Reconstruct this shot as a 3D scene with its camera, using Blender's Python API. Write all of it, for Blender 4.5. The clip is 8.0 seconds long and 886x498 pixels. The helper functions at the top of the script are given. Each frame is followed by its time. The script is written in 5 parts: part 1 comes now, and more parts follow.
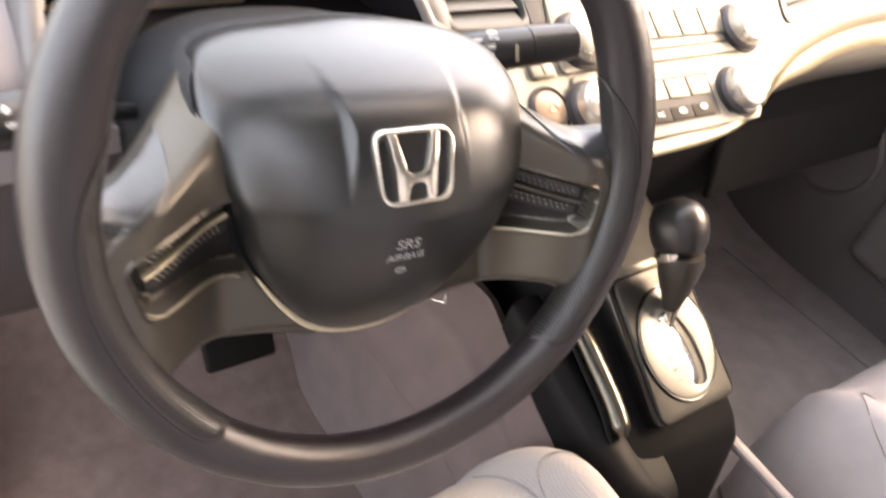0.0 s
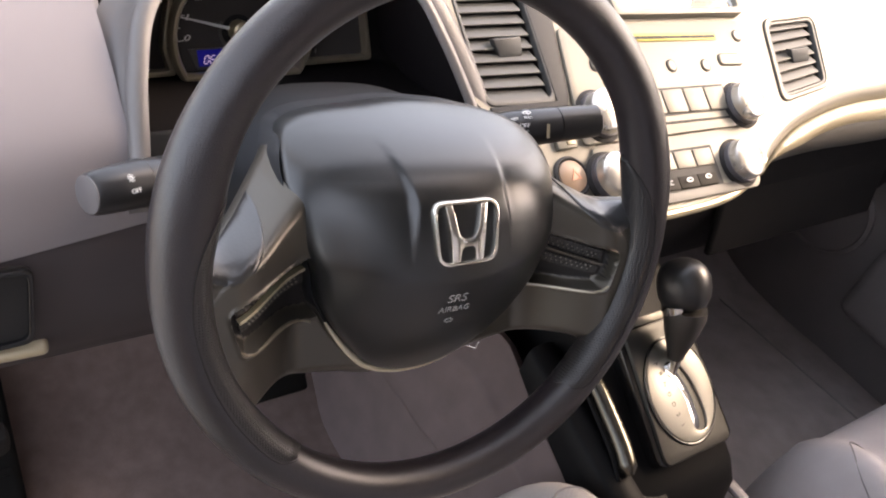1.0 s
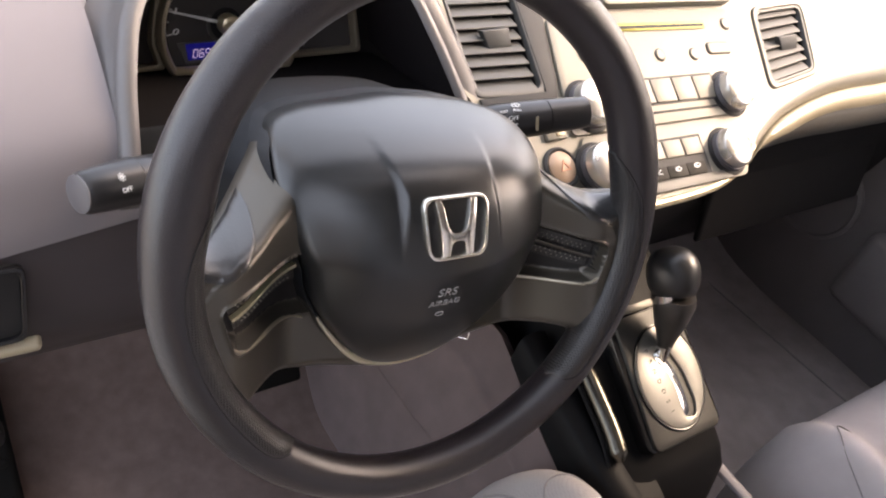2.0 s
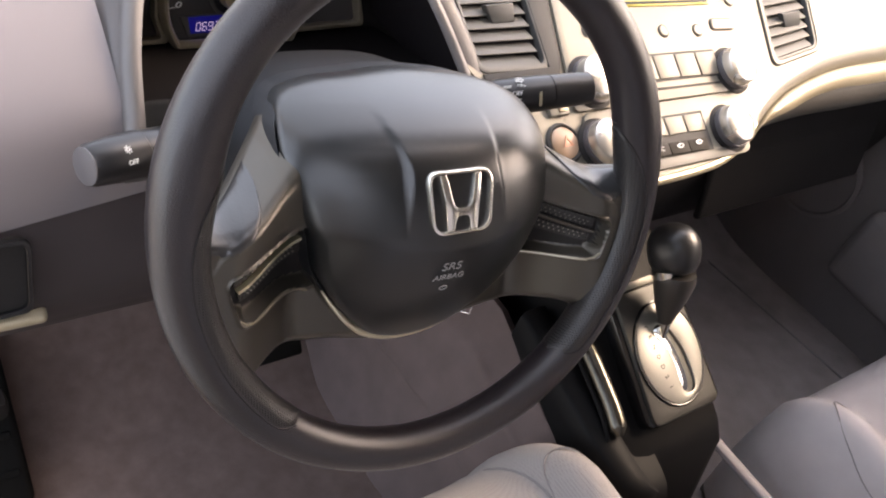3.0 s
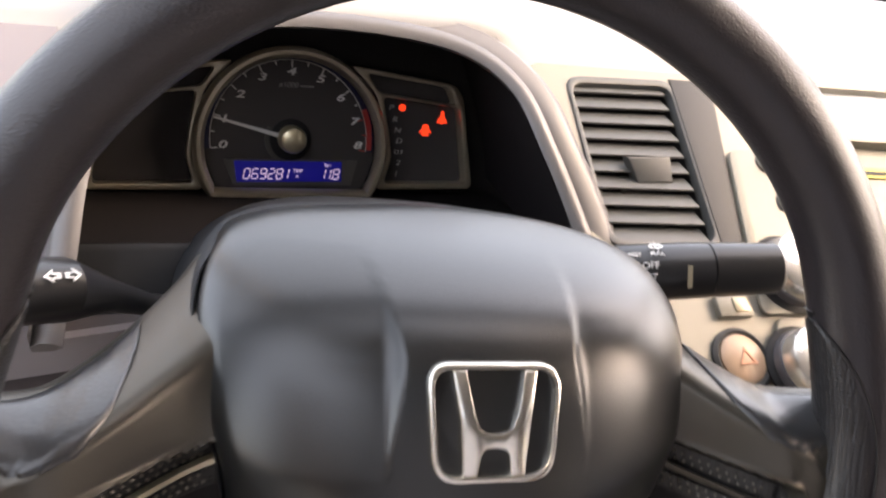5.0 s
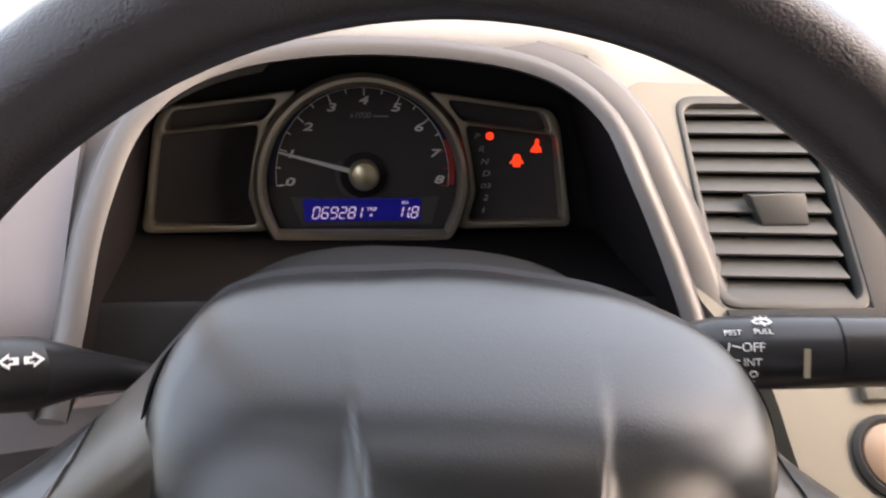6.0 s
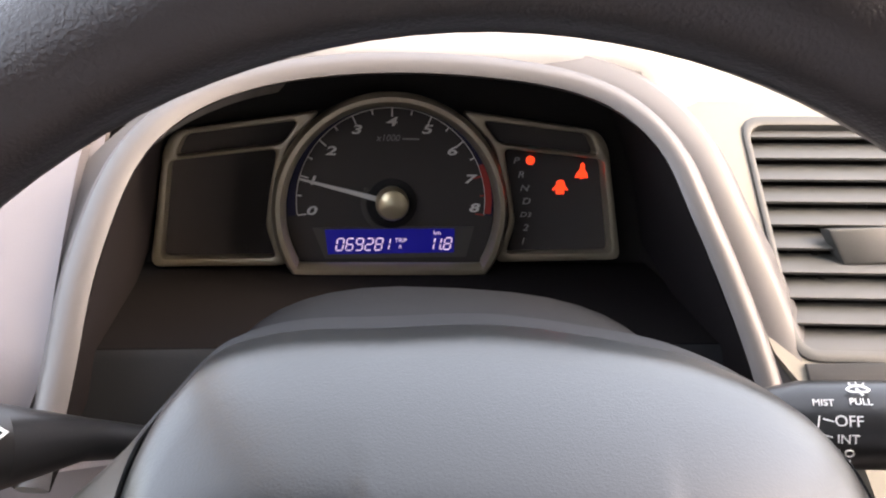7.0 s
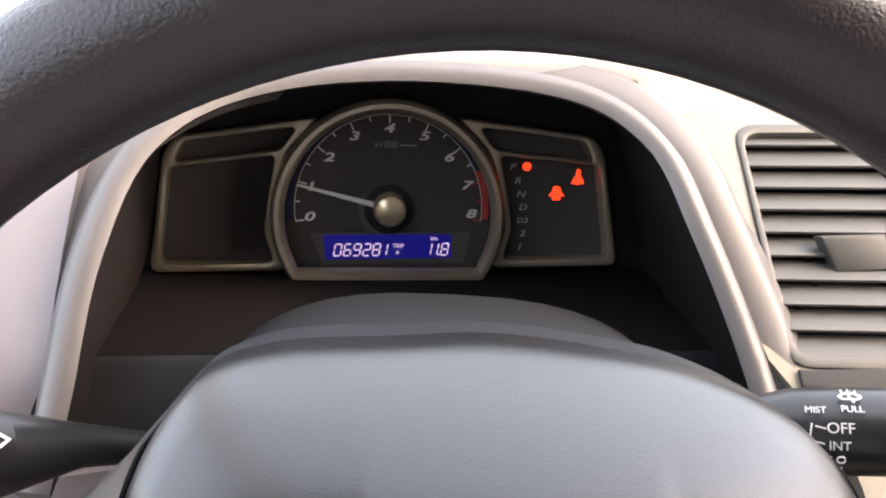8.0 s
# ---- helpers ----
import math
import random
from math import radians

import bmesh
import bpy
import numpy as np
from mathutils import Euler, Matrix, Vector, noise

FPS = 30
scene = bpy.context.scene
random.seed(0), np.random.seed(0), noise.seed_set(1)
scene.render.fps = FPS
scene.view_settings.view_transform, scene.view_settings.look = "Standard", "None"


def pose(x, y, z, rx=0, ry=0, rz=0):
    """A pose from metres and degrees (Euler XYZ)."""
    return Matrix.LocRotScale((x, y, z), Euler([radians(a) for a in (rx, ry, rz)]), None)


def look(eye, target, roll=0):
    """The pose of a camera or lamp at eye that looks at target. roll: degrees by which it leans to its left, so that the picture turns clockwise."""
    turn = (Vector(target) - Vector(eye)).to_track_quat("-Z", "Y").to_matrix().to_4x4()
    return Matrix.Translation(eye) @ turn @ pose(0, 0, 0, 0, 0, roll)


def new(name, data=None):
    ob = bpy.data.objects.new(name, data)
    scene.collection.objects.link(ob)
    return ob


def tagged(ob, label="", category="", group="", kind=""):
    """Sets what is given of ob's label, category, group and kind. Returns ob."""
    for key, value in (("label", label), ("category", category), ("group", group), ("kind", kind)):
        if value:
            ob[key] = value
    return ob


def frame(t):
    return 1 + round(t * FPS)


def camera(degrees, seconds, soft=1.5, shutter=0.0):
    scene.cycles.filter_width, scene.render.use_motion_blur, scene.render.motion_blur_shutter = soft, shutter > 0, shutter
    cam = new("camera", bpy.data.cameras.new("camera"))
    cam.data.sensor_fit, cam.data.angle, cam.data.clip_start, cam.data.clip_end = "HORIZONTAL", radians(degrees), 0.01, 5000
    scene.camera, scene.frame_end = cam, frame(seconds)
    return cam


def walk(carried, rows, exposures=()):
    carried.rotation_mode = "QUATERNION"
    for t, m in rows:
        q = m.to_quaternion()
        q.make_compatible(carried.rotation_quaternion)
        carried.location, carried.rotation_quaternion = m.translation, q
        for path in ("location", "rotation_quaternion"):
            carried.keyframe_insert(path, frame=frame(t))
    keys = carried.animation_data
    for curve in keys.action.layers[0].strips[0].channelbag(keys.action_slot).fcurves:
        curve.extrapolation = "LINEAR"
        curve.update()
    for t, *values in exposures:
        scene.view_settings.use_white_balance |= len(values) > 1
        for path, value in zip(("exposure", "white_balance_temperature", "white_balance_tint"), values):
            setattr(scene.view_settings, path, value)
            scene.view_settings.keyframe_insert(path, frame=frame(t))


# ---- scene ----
cam = camera(55.2, 8.0, soft=2.05, shutter=0.5)
PATH = [
    (0, (-0.242, -0.364, 0.925), (0.829, 0.785, -0.313), 14.5),
    (0.5, (-0.296, -0.372, 0.966), (0.765, 0.847, -0.212), 14.2),
    (1, (-0.311, -0.387, 0.976), (0.787, 0.812, -0.188), 15.9),
    (1.5, (-0.309, -0.386, 0.985), (0.795, 0.802, -0.184), 15.8),
    (3, (-0.317, -0.387, 0.984), (0.783, 0.744, -0.245), 16.7),
    (3.5, (-0.302, -0.38, 0.977), (0.796, 0.77, -0.237), 16.6),
    (4, (-0.248, -0.336, 0.911), (0.798, 0.943, -0.216), 14.0),
    (4.3, (-0.218, -0.309, 0.874), (0.772, 1.083, -0.166), 11.5),
    (4.5, (-0.19, -0.3, 0.859), (0.684, 1.222, -0.102), 9.4),
    (4.7, (-0.157, -0.29, 0.853), (0.653, 1.298, -0.054), 9.6),
    (5.8, (-0.042, -0.223, 0.845), (0.316, 1.538, -0.032), 5.8),
    (6, (-0.034, -0.211, 0.849), (0.272, 1.542, -0.063), 4.4),
    (6.5, (-0.029, -0.173, 0.839), (0.213, 1.593, -0.067), 3.6),
    (7, (-0.025, -0.161, 0.838), (0.193, 1.617, -0.052), 3.3),
    (7.5, (-0.029, -0.161, 0.839), (0.215, 1.616, -0.045), 3.8),
    (8, (-0.026, -0.163, 0.842), (0.201, 1.615, -0.045), 3.5),
]
walk(cam, [(t, look(eye, target, roll)) for t, eye, target, roll in PATH], [(0.0, 3.4, 9100, 20), (0.5, 2.43, 8400, 20), (1.0, 2.47, 8200, 20), (1.5, 2.46, 8200, 20), (3.5, 2.48, 8200, 20), (4.0, 2.52, 8300, 20), (4.5, 2.83, 8600, 20), (5.8, 2.37, 8200, 18), (6.0, 2.55, 8200, 18), (7.0, 3.02, 8200, 18), (7.5, 3.13, 8300, 18), (8.0, 3.06, 8300, 18)])

# ---- light ----
world = bpy.data.worlds.new("sky")
scene.world = world
world.use_nodes = True
SUN_ELEV, SUN_AZ = 40.0, 106.0          # degrees; azimuth clockwise from straight ahead
sky = world.node_tree.nodes.new("ShaderNodeTexSky")
sky.sky_type, sky.sun_disc = "NISHITA", False
sky.dust_density, sky.ozone_density, sky.air_density = 2.5, 1.0, 0.8
sky.sun_elevation, sky.sun_rotation = radians(SUN_ELEV), radians(SUN_AZ)
backgr = world.node_tree.nodes["Background"]
backgr.inputs["Strength"].default_value = 0.15
haze = world.node_tree.nodes.new("ShaderNodeMix")          # thin even haze over the whole sky
haze.data_type, haze.blend_type = "RGBA", "ADD"
haze.inputs["Factor"].default_value = 1.0
haze.inputs["B"].default_value = (1.75, 2.08, 2.35, 1.0)
world.node_tree.links.new(sky.outputs[0], haze.inputs["A"])
world.node_tree.links.new(haze.outputs["Result"], backgr.inputs["Color"])
sun = new("sun", bpy.data.lights.new("sun", "SUN"))
sun.data.energy, sun.data.angle, sun.data.color = 0.65, radians(18), (1.0, 0.92, 0.78)
ce = math.cos(radians(SUN_ELEV))
sun_dir = Vector((math.sin(radians(SUN_AZ)) * ce, math.cos(radians(SUN_AZ)) * ce, math.sin(radians(SUN_ELEV))))
sun.matrix_world = look(sun_dir * 20, (0, 0, 0))


# ---- materials ----
def material(name, colour, rough=0.5, metal=0.0, grain=0.0, grain_size=900.0, mottle=0.15, mottle_size=14.0, spec=0.5, coat=0.0, emit=0.0):
    m = bpy.data.materials.new(name)
    m.use_nodes = True
    nt = m.node_tree
    b = nt.nodes["Principled BSDF"]
    b.inputs["Roughness"].default_value, b.inputs["Metallic"].default_value = rough, metal
    b.inputs["Specular IOR Level"].default_value = spec
    b.inputs["Coat Weight"].default_value = coat
    tc = nt.nodes.new("ShaderNodeTexCoord")
    big = nt.nodes.new("ShaderNodeTexNoise")
    big.inputs["Scale"].default_value, big.inputs["Detail"].default_value = mottle_size, 5.0
    nt.links.new(tc.outputs["Object"], big.inputs["Vector"])
    ramp = nt.nodes.new("ShaderNodeMix")
    ramp.data_type = "RGBA"
    dark = [c * (1 - mottle) for c in colour]
    light = [min(1.0, c * (1 + mottle)) for c in colour]
    ramp.inputs["A"].default_value, ramp.inputs["B"].default_value = (*dark, 1), (*light, 1)
    nt.links.new(big.outputs["Fac"], ramp.inputs["Factor"])
    nt.links.new(ramp.outputs["Result"], b.inputs["Base Color"])
    wear = nt.nodes.new("ShaderNodeMapRange")
    wear.inputs["To Min"].default_value, wear.inputs["To Max"].default_value = max(0.02, rough - 0.07), min(1.0, rough + 0.07)
    nt.links.new(big.outputs["Fac"], wear.inputs["Value"])
    nt.links.new(wear.outputs["Result"], b.inputs["Roughness"])
    if grain:
        fine = nt.nodes.new("ShaderNodeTexNoise")
        fine.inputs["Scale"].default_value, fine.inputs["Detail"].default_value = grain_size, 3.0
        nt.links.new(tc.outputs["Object"], fine.inputs["Vector"])
        bump = nt.nodes.new("ShaderNodeBump")
        bump.inputs["Strength"].default_value, bump.inputs["Distance"].default_value = grain, 0.0006 if grain >= 1.0 else 0.00027 if grain > 0.9 else 0.00020
        nt.links.new(fine.outputs["Fac"], bump.inputs["Height"])
        nt.links.new(bump.outputs["Normal"], b.inputs["Normal"])
    if emit:
        b.inputs["Emission Color"].default_value, b.inputs["Emission Strength"].default_value = (*colour, 1), emit
    return m


def perforated(name, colour, hole, size, rough):
    """Plastic with a field of small dimples."""
    m = material(name, colour, rough, 0.0)
    nt = m.node_tree
    b = nt.nodes["Principled BSDF"]
    tc = nt.nodes.new("ShaderNodeTexCoord")
    vor = nt.nodes.new("ShaderNodeTexVoronoi")
    vor.inputs["Scale"].default_value, vor.inputs["Randomness"].default_value = size, 0.15
    nt.links.new(tc.outputs["Object"], vor.inputs["Vector"])
    r = nt.nodes.new("ShaderNodeMapRange")
    r.inputs["From Min"].default_value, r.inputs["From Max"].default_value = 0.25, 0.5
    nt.links.new(vor.outputs["Distance"], r.inputs["Value"])
    mix = nt.nodes.new("ShaderNodeMix")
    mix.data_type = "RGBA"
    mix.inputs["A"].default_value, mix.inputs["B"].default_value = (*hole, 1), (*colour, 1)
    nt.links.new(r.outputs["Result"], mix.inputs["Factor"])
    nt.links.new(mix.outputs["Result"], b.inputs["Base Color"])
    bump = nt.nodes.new("ShaderNodeBump")
    bump.inputs["Strength"].default_value, bump.inputs["Distance"].default_value = 0.6, 0.0004
    nt.links.new(r.outputs["Result"], bump.inputs["Height"])
    nt.links.new(bump.outputs["Normal"], b.inputs["Normal"])
    return m


def brushed(name, colour, rough, axis):
    """Satin metal with fine streaks along one axis."""
    m = material(name, colour, rough, 0.85, mottle=0.06)
    nt = m.node_tree
    b = nt.nodes["Principled BSDF"]
    tc = nt.nodes.new("ShaderNodeTexCoord")
    mp = nt.nodes.new("ShaderNodeMapping")
    mp.inputs["Scale"].default_value = [12 if i == axis else 900 for i in range(3)]
    nz = nt.nodes.new("ShaderNodeTexNoise")
    nz.inputs["Scale"].default_value = 1.0
    nt.links.new(tc.outputs["Object"], mp.inputs["Vector"])
    nt.links.new(mp.outputs["Vector"], nz.inputs["Vector"])
    bump = nt.nodes.new("ShaderNodeBump")
    bump.inputs["Strength"].default_value, bump.inputs["Distance"].default_value = 0.25, 0.0004
    nt.links.new(nz.outputs["Fac"], bump.inputs["Height"])
    nt.links.new(bump.outputs["Normal"], b.inputs["Normal"])
    return m


WHEEL_SKIN = material("grained_black_urethane", (0.0145, 0.0114, 0.0132), 0.32, grain=0.98, grain_size=1000, spec=0.65)
GRIP_SKIN = perforated("dimpled_grip_urethane", (0.016, 0.0145, 0.0150), (0.007, 0.0065, 0.0065), 560, 0.34)
PAD_SKIN = material("grained_airbag_vinyl", (0.0060, 0.0068, 0.0072), 0.32, grain=0.4, grain_size=1300, mottle=0.08, spec=0.75)
SPOKE_SKIN = material("satin_bronze_spoke_plastic", (0.078, 0.070, 0.058), 0.34, 0.65, grain=0.10, grain_size=1600, spec=0.9)
# spoke bronze made lighter to paint the light caught by the slot edge
EDGE_HIGHLIGHT = material("bronze_edge_highlight", (0.34, 0.30, 0.23), 0.34, 0.7)
TRIM_METAL = material("satin_trim_metal", (0.74, 0.65, 0.47), 0.38, 0.55)
DARK = material("matt_black_plastic", (0.014, 0.0130, 0.0130), 0.6, grain=0.3, spec=0.25)
# hood and shelf blacks are deepened to paint the shade inside the gauge recess
HOOD_BLACK = material("shade_darkened_hood_black", (0.0125, 0.0105, 0.0112), 0.85, grain=0.4, spec=0.06)
SHELF_BLACK = material("shade_darkened_shelf_black", (0.0080, 0.0070, 0.0074), 0.9, spec=0.05)
GLOSS_BLACK = material("gloss_black_plastic", (0.006, 0.006, 0.0065), 0.22, mottle=0.1)
THUMB = material("ribbed_thumb_urethane", (0.020, 0.020, 0.021), 0.30, grain=0.5, grain_size=500, spec=0.8)
MESH_BLACK = perforated("perforated_black_mesh", (0.020, 0.019, 0.018), (0.003, 0.003, 0.003), 420, 0.4)
STUD = material("pale_mesh_knots", (0.34, 0.32, 0.28), 0.35, 0.5)
COLUMN = material("column_cover_plastic", (0.0150, 0.0165, 0.0190), 0.55, grain=0.6, grain_size=1100, spec=0.30)
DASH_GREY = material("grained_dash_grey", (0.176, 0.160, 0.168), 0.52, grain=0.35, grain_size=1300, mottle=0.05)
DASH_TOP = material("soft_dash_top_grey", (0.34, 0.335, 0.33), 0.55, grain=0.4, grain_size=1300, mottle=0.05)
LIP = material("satin_hood_lip", (0.120, 0.113, 0.112), 0.42, 0.15, grain=0.1, mottle=0.04)
KNEE = material("dark_taupe_plastic", (0.040, 0.0325, 0.034), 0.55, grain=0.4, spec=0.35)
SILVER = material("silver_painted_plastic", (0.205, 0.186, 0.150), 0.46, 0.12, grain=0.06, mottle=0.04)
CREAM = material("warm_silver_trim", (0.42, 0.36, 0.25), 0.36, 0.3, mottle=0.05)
CHROME = material("chrome", (0.82, 0.82, 0.80), 0.10, 1.0, mottle=0.04)
KEY_DARK = material("dark_brown_key", (0.030, 0.026, 0.022), 0.6, spec=0.12)
BADGE_CHROME = material("satin_badge_chrome", (0.90, 0.87, 0.80), 0.24, 1.0, mottle=0.04)
KNOB_FACE = brushed("spun_metal_knob_face", (0.60, 0.58, 0.54), 0.28, 0)
GATE_METAL = brushed("brushed_gate_metal", (0.21, 0.203, 0.185), 0.46, 1)
PLATE = brushed("dark_brushed_plate", (0.052, 0.051, 0.048), 0.48, 1)
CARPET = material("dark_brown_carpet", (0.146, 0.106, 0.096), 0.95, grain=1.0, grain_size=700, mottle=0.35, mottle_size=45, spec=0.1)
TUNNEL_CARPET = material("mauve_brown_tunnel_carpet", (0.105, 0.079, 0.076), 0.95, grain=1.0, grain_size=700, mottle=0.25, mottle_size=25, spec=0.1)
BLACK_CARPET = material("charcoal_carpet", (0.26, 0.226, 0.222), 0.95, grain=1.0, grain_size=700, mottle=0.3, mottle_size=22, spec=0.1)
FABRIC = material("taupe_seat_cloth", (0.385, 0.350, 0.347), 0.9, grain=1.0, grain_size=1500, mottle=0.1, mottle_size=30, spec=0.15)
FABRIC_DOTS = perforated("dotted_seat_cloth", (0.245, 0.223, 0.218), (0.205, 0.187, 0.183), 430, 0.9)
PIPING = material("dark_seam_cloth", (0.17, 0.155, 0.155), 0.9)
# gauge black lifted in colour to stand in for veiling glare
GAUGE_FACE = material("veil_lifted_gauge_black", (0.056, 0.049, 0.047), 0.6, mottle=0.1, spec=0.25)
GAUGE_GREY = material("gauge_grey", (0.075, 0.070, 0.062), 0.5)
BEZEL = material("bronze_grey_bezel", (0.42, 0.36, 0.27), 0.30, 0.7)
WHITE_INK = material("white_ink", (0.75, 0.75, 0.73), 0.6, mottle=0.03)
DIM_INK = material("dim_grey_ink", (0.26, 0.26, 0.26), 0.6, mottle=0.03)
LETTER_INK = material("pale_grey_ink", (0.50, 0.50, 0.49), 0.6, mottle=0.03)
BLUE_INK = material("dark_blue_ink", (0.008, 0.008, 0.045), 0.5)
RED_INK = material("red_zone_ink", (0.45, 0.04, 0.03), 0.5)
LCD = material("blue_lit_display", (0.004, 0.005, 0.17), 0.35, emit=0.09, mottle=0.02)
LCD_INK = material("lit_display_segments", (0.75, 0.64, 0.92), 0.5, emit=0.10, mottle=0.02)
WARN = material("red_warning_light", (1.0, 0.055, 0.02), 0.5, emit=0.20, mottle=0.02)
AMBER = material("hazard_lens", (0.60, 0.26, 0.15), 0.35)
PEACH = material("pale_hazard_lens", (0.45, 0.30, 0.20), 0.35)
HUB_METAL = material("pale_gold_hub", (0.72, 0.62, 0.42), 0.30, 0.7)
DOOR_BLACK = material("charcoal_door_vinyl", (0.165, 0.148, 0.147), 0.6, grain=0.4)
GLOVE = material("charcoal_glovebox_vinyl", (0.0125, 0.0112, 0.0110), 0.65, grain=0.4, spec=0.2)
SCREEN = material("pale_display_glass", (0.62, 0.64, 0.66), 0.12, mottle=0.03, coat=0.6)
CD_SLOT = material("yellow_lit_slot", (0.55, 0.47, 0.08), 0.5)
HEADLINER = material("grey_headliner", (0.24, 0.23, 0.22), 0.9, grain=0.6, grain_size=900)
TAN = material("tan_pillar_cloth", (0.45, 0.36, 0.26), 0.85, grain=0.5)
GRAVEL = material("pale_concrete", (0.42, 0.40, 0.36), 0.9, grain=0.5, grain_size=60, mottle=0.25, mottle_size=1.5)
SATIN_BLACK = material("satin_black_plastic", (0.0055, 0.0055, 0.006), 0.50, grain=0.1, spec=0.06)
DARK_WALL = material("dark_light_blocker", (0.06, 0.052, 0.050), 0.9, grain=0.5, grain_size=80, mottle=0.2, mottle_size=3)
RUBBER = material("black_rubber", (0.0060, 0.0060, 0.0060), 0.8, grain=0.3, spec=0.06)


# ---- helpers of this scene ----
def mesh_of(name, bm, smooth=35.0):
    bmesh.ops.recalc_face_normals(bm, faces=bm.faces)
    me = bpy.data.meshes.new(name)
    bm.to_mesh(me)
    bm.free()
    for p in me.polygons:
        p.use_smooth = True
    me.set_sharp_from_angle(angle=radians(smooth))
    return me


def part(name, bm, mat, parent=None, label="", at=None, smooth=35.0):
    ob = new(name, mesh_of(name, bm, smooth))
    ob.data.materials.append(mat)
    if parent is not None:
        ob.parent = parent
    if at is not None:
        ob.matrix_basis = at
    if label:
        ob["label"] = label
    return ob


def thing(name, at, label, category, group="", kind=""):
    ob = new(name)
    ob.empty_display_size = 0.02
    ob.matrix_basis = at
    return tagged(ob, label, category, group, kind)


def loft(rings, closed=True, caps=True, loop=False):
    """Quads between rings of equal length. closed: each ring closes; loop: the last ring joins the first."""
    bm = bmesh.new()
    vs = [[bm.verts.new(p) for p in r] for r in rings]
    n = len(vs[0])
    pairs = list(zip(vs, vs[1:])) + ([(vs[-1], vs[0])] if loop else [])
    for a, b in pairs:
        for i in range(n if closed else n - 1):
            j = (i + 1) % n
            bm.faces.new((a[i], a[j], b[j], b[i]))
    if caps and closed and not loop:
        bm.faces.new(vs[0])
        bm.faces.new(vs[-1])
    return bm


def block(sx, sy, sz, bevel=0.0, seg=2, at=None):
    bm = bmesh.new()
    bmesh.ops.create_cube(bm, size=1.0)
    bmesh.ops.scale(bm, vec=(sx, sy, sz), verts=bm.verts)
    if bevel:
        bmesh.ops.bevel(bm, geom=bm.edges[:], offset=bevel, segments=seg, affect="EDGES", profile=0.5)
    if at is not None:
        bmesh.ops.transform(bm, matrix=at, verts=bm.verts)
    return bm


def lathe(profile, n=32, at=None):
    """A turned form about z from (radius, height) pairs."""
    rings = [[(r * math.cos(a), r * math.sin(a), z) for a in (2 * math.pi * i / n for i in range(n))] for r, z in profile]
    bm = loft(rings)
    if at is not None:
        bmesh.ops.transform(bm, matrix=at, verts=bm.verts)
    return bm


def curve_pts(ctrl, n, closed=False):
    """Catmull-Rom through control points, n samples."""
    c = [Vector(p) for p in ctrl]
    m = len(c)
    out = []
    spans = m if closed else m - 1
    for k in range(n):
        u = k * spans / n if closed else k * spans / (n - 1)
        i = min(int(u), spans - 1)
        f = u - i
        if closed:
            p0, p1, p2, p3 = c[(i - 1) % m], c[i % m], c[(i + 1) % m], c[(i + 2) % m]
        else:
            p1, p2 = c[i], c[i + 1]
            p0 = c[i - 1] if i else p1 * 2 - p2
            p3 = c[i + 2] if i + 2 < m else p2 * 2 - p1
        out.append(0.5 * (2 * p1 + (p2 - p0) * f + (2 * p0 - 5 * p1 + 4 * p2 - p3) * f ** 2 + (3 * p1 - p0 - 3 * p2 + p3) * f ** 3))
    return out


def sweep(path, radius, n=12, closed=False, flat=1.0, up=(0, 0, 1)):
    """A tube along a path; radius is a number or a list; flat scales it along up."""
    pts = [Vector(p) for p in path]
    m = len(pts)
    rings = []
    for i, p in enumerate(pts):
        if closed:
            d = pts[(i + 1) % m] - pts[i - 1]
        else:
            d = pts[min(i + 1, m - 1)] - pts[max(i - 1, 0)]
        d.normalize()
        side = d.cross(Vector(up))
        side = side.normalized() if side.length > 1e-6 else Vector((1, 0, 0))
        top = side.cross(d).normalized()
        r = radius[i] if isinstance(radius, (list, tuple)) else radius
        rings.append([p + side * (r * math.cos(a)) + top * (r * flat * math.sin(a)) for a in (2 * math.pi * k / n for k in range(n))])
    return loft(rings, loop=closed)


def plate(outer, holes=(), z0=0.0, z1=0.003, bevel=0.0):
    """A flat sheet of that outline, with holes, from z0 up to z1."""
    bm = bmesh.new()
    edges = []
    for loop_pts in (outer, *holes):
        vs = [bm.verts.new((p[0], p[1], z0)) for p in loop_pts]
        edges += [bm.edges.new((vs[i], vs[(i + 1) % len(vs)])) for i in range(len(vs))]
    bmesh.ops.triangle_fill(bm, use_beauty=True, use_dissolve=False, edges=edges)
    faces = bm.faces[:]
    ex = bmesh.ops.extrude_face_region(bm, geom=faces)
    up = [v for v in ex["geom"] if isinstance(v, bmesh.types.BMVert)]
    bmesh.ops.translate(bm, vec=(0, 0, z1 - z0), verts=up)
    if bevel:
        rim = [e for e in bm.edges if len(e.link_faces) == 2 and all(abs(v.co.z - z1) < 1e-6 for v in e.verts) and e.calc_face_angle(0) > 0.5]
        bmesh.ops.bevel(bm, geom=rim, offset=bevel, segments=2, affect="EDGES", profile=0.5)
    return bm


def rounded(pts, r, n=5):
    """A polygon with rounded corners."""
    out = []
    m = len(pts)
    for i in range(m):
        p = Vector(pts[i][:2])
        a, b = Vector(pts[i - 1][:2]) - p, Vector(pts[(i + 1) % m][:2]) - p
        k = min(r, 0.45 * a.length, 0.45 * b.length)
        s, e = p + a.normalized() * k, p + b.normalized() * k
        for j in range(n):
            t = j / (n - 1)
            out.append(tuple(s * (1 - t) ** 2 + p * 2 * t * (1 - t) + e * t * t))
    return out


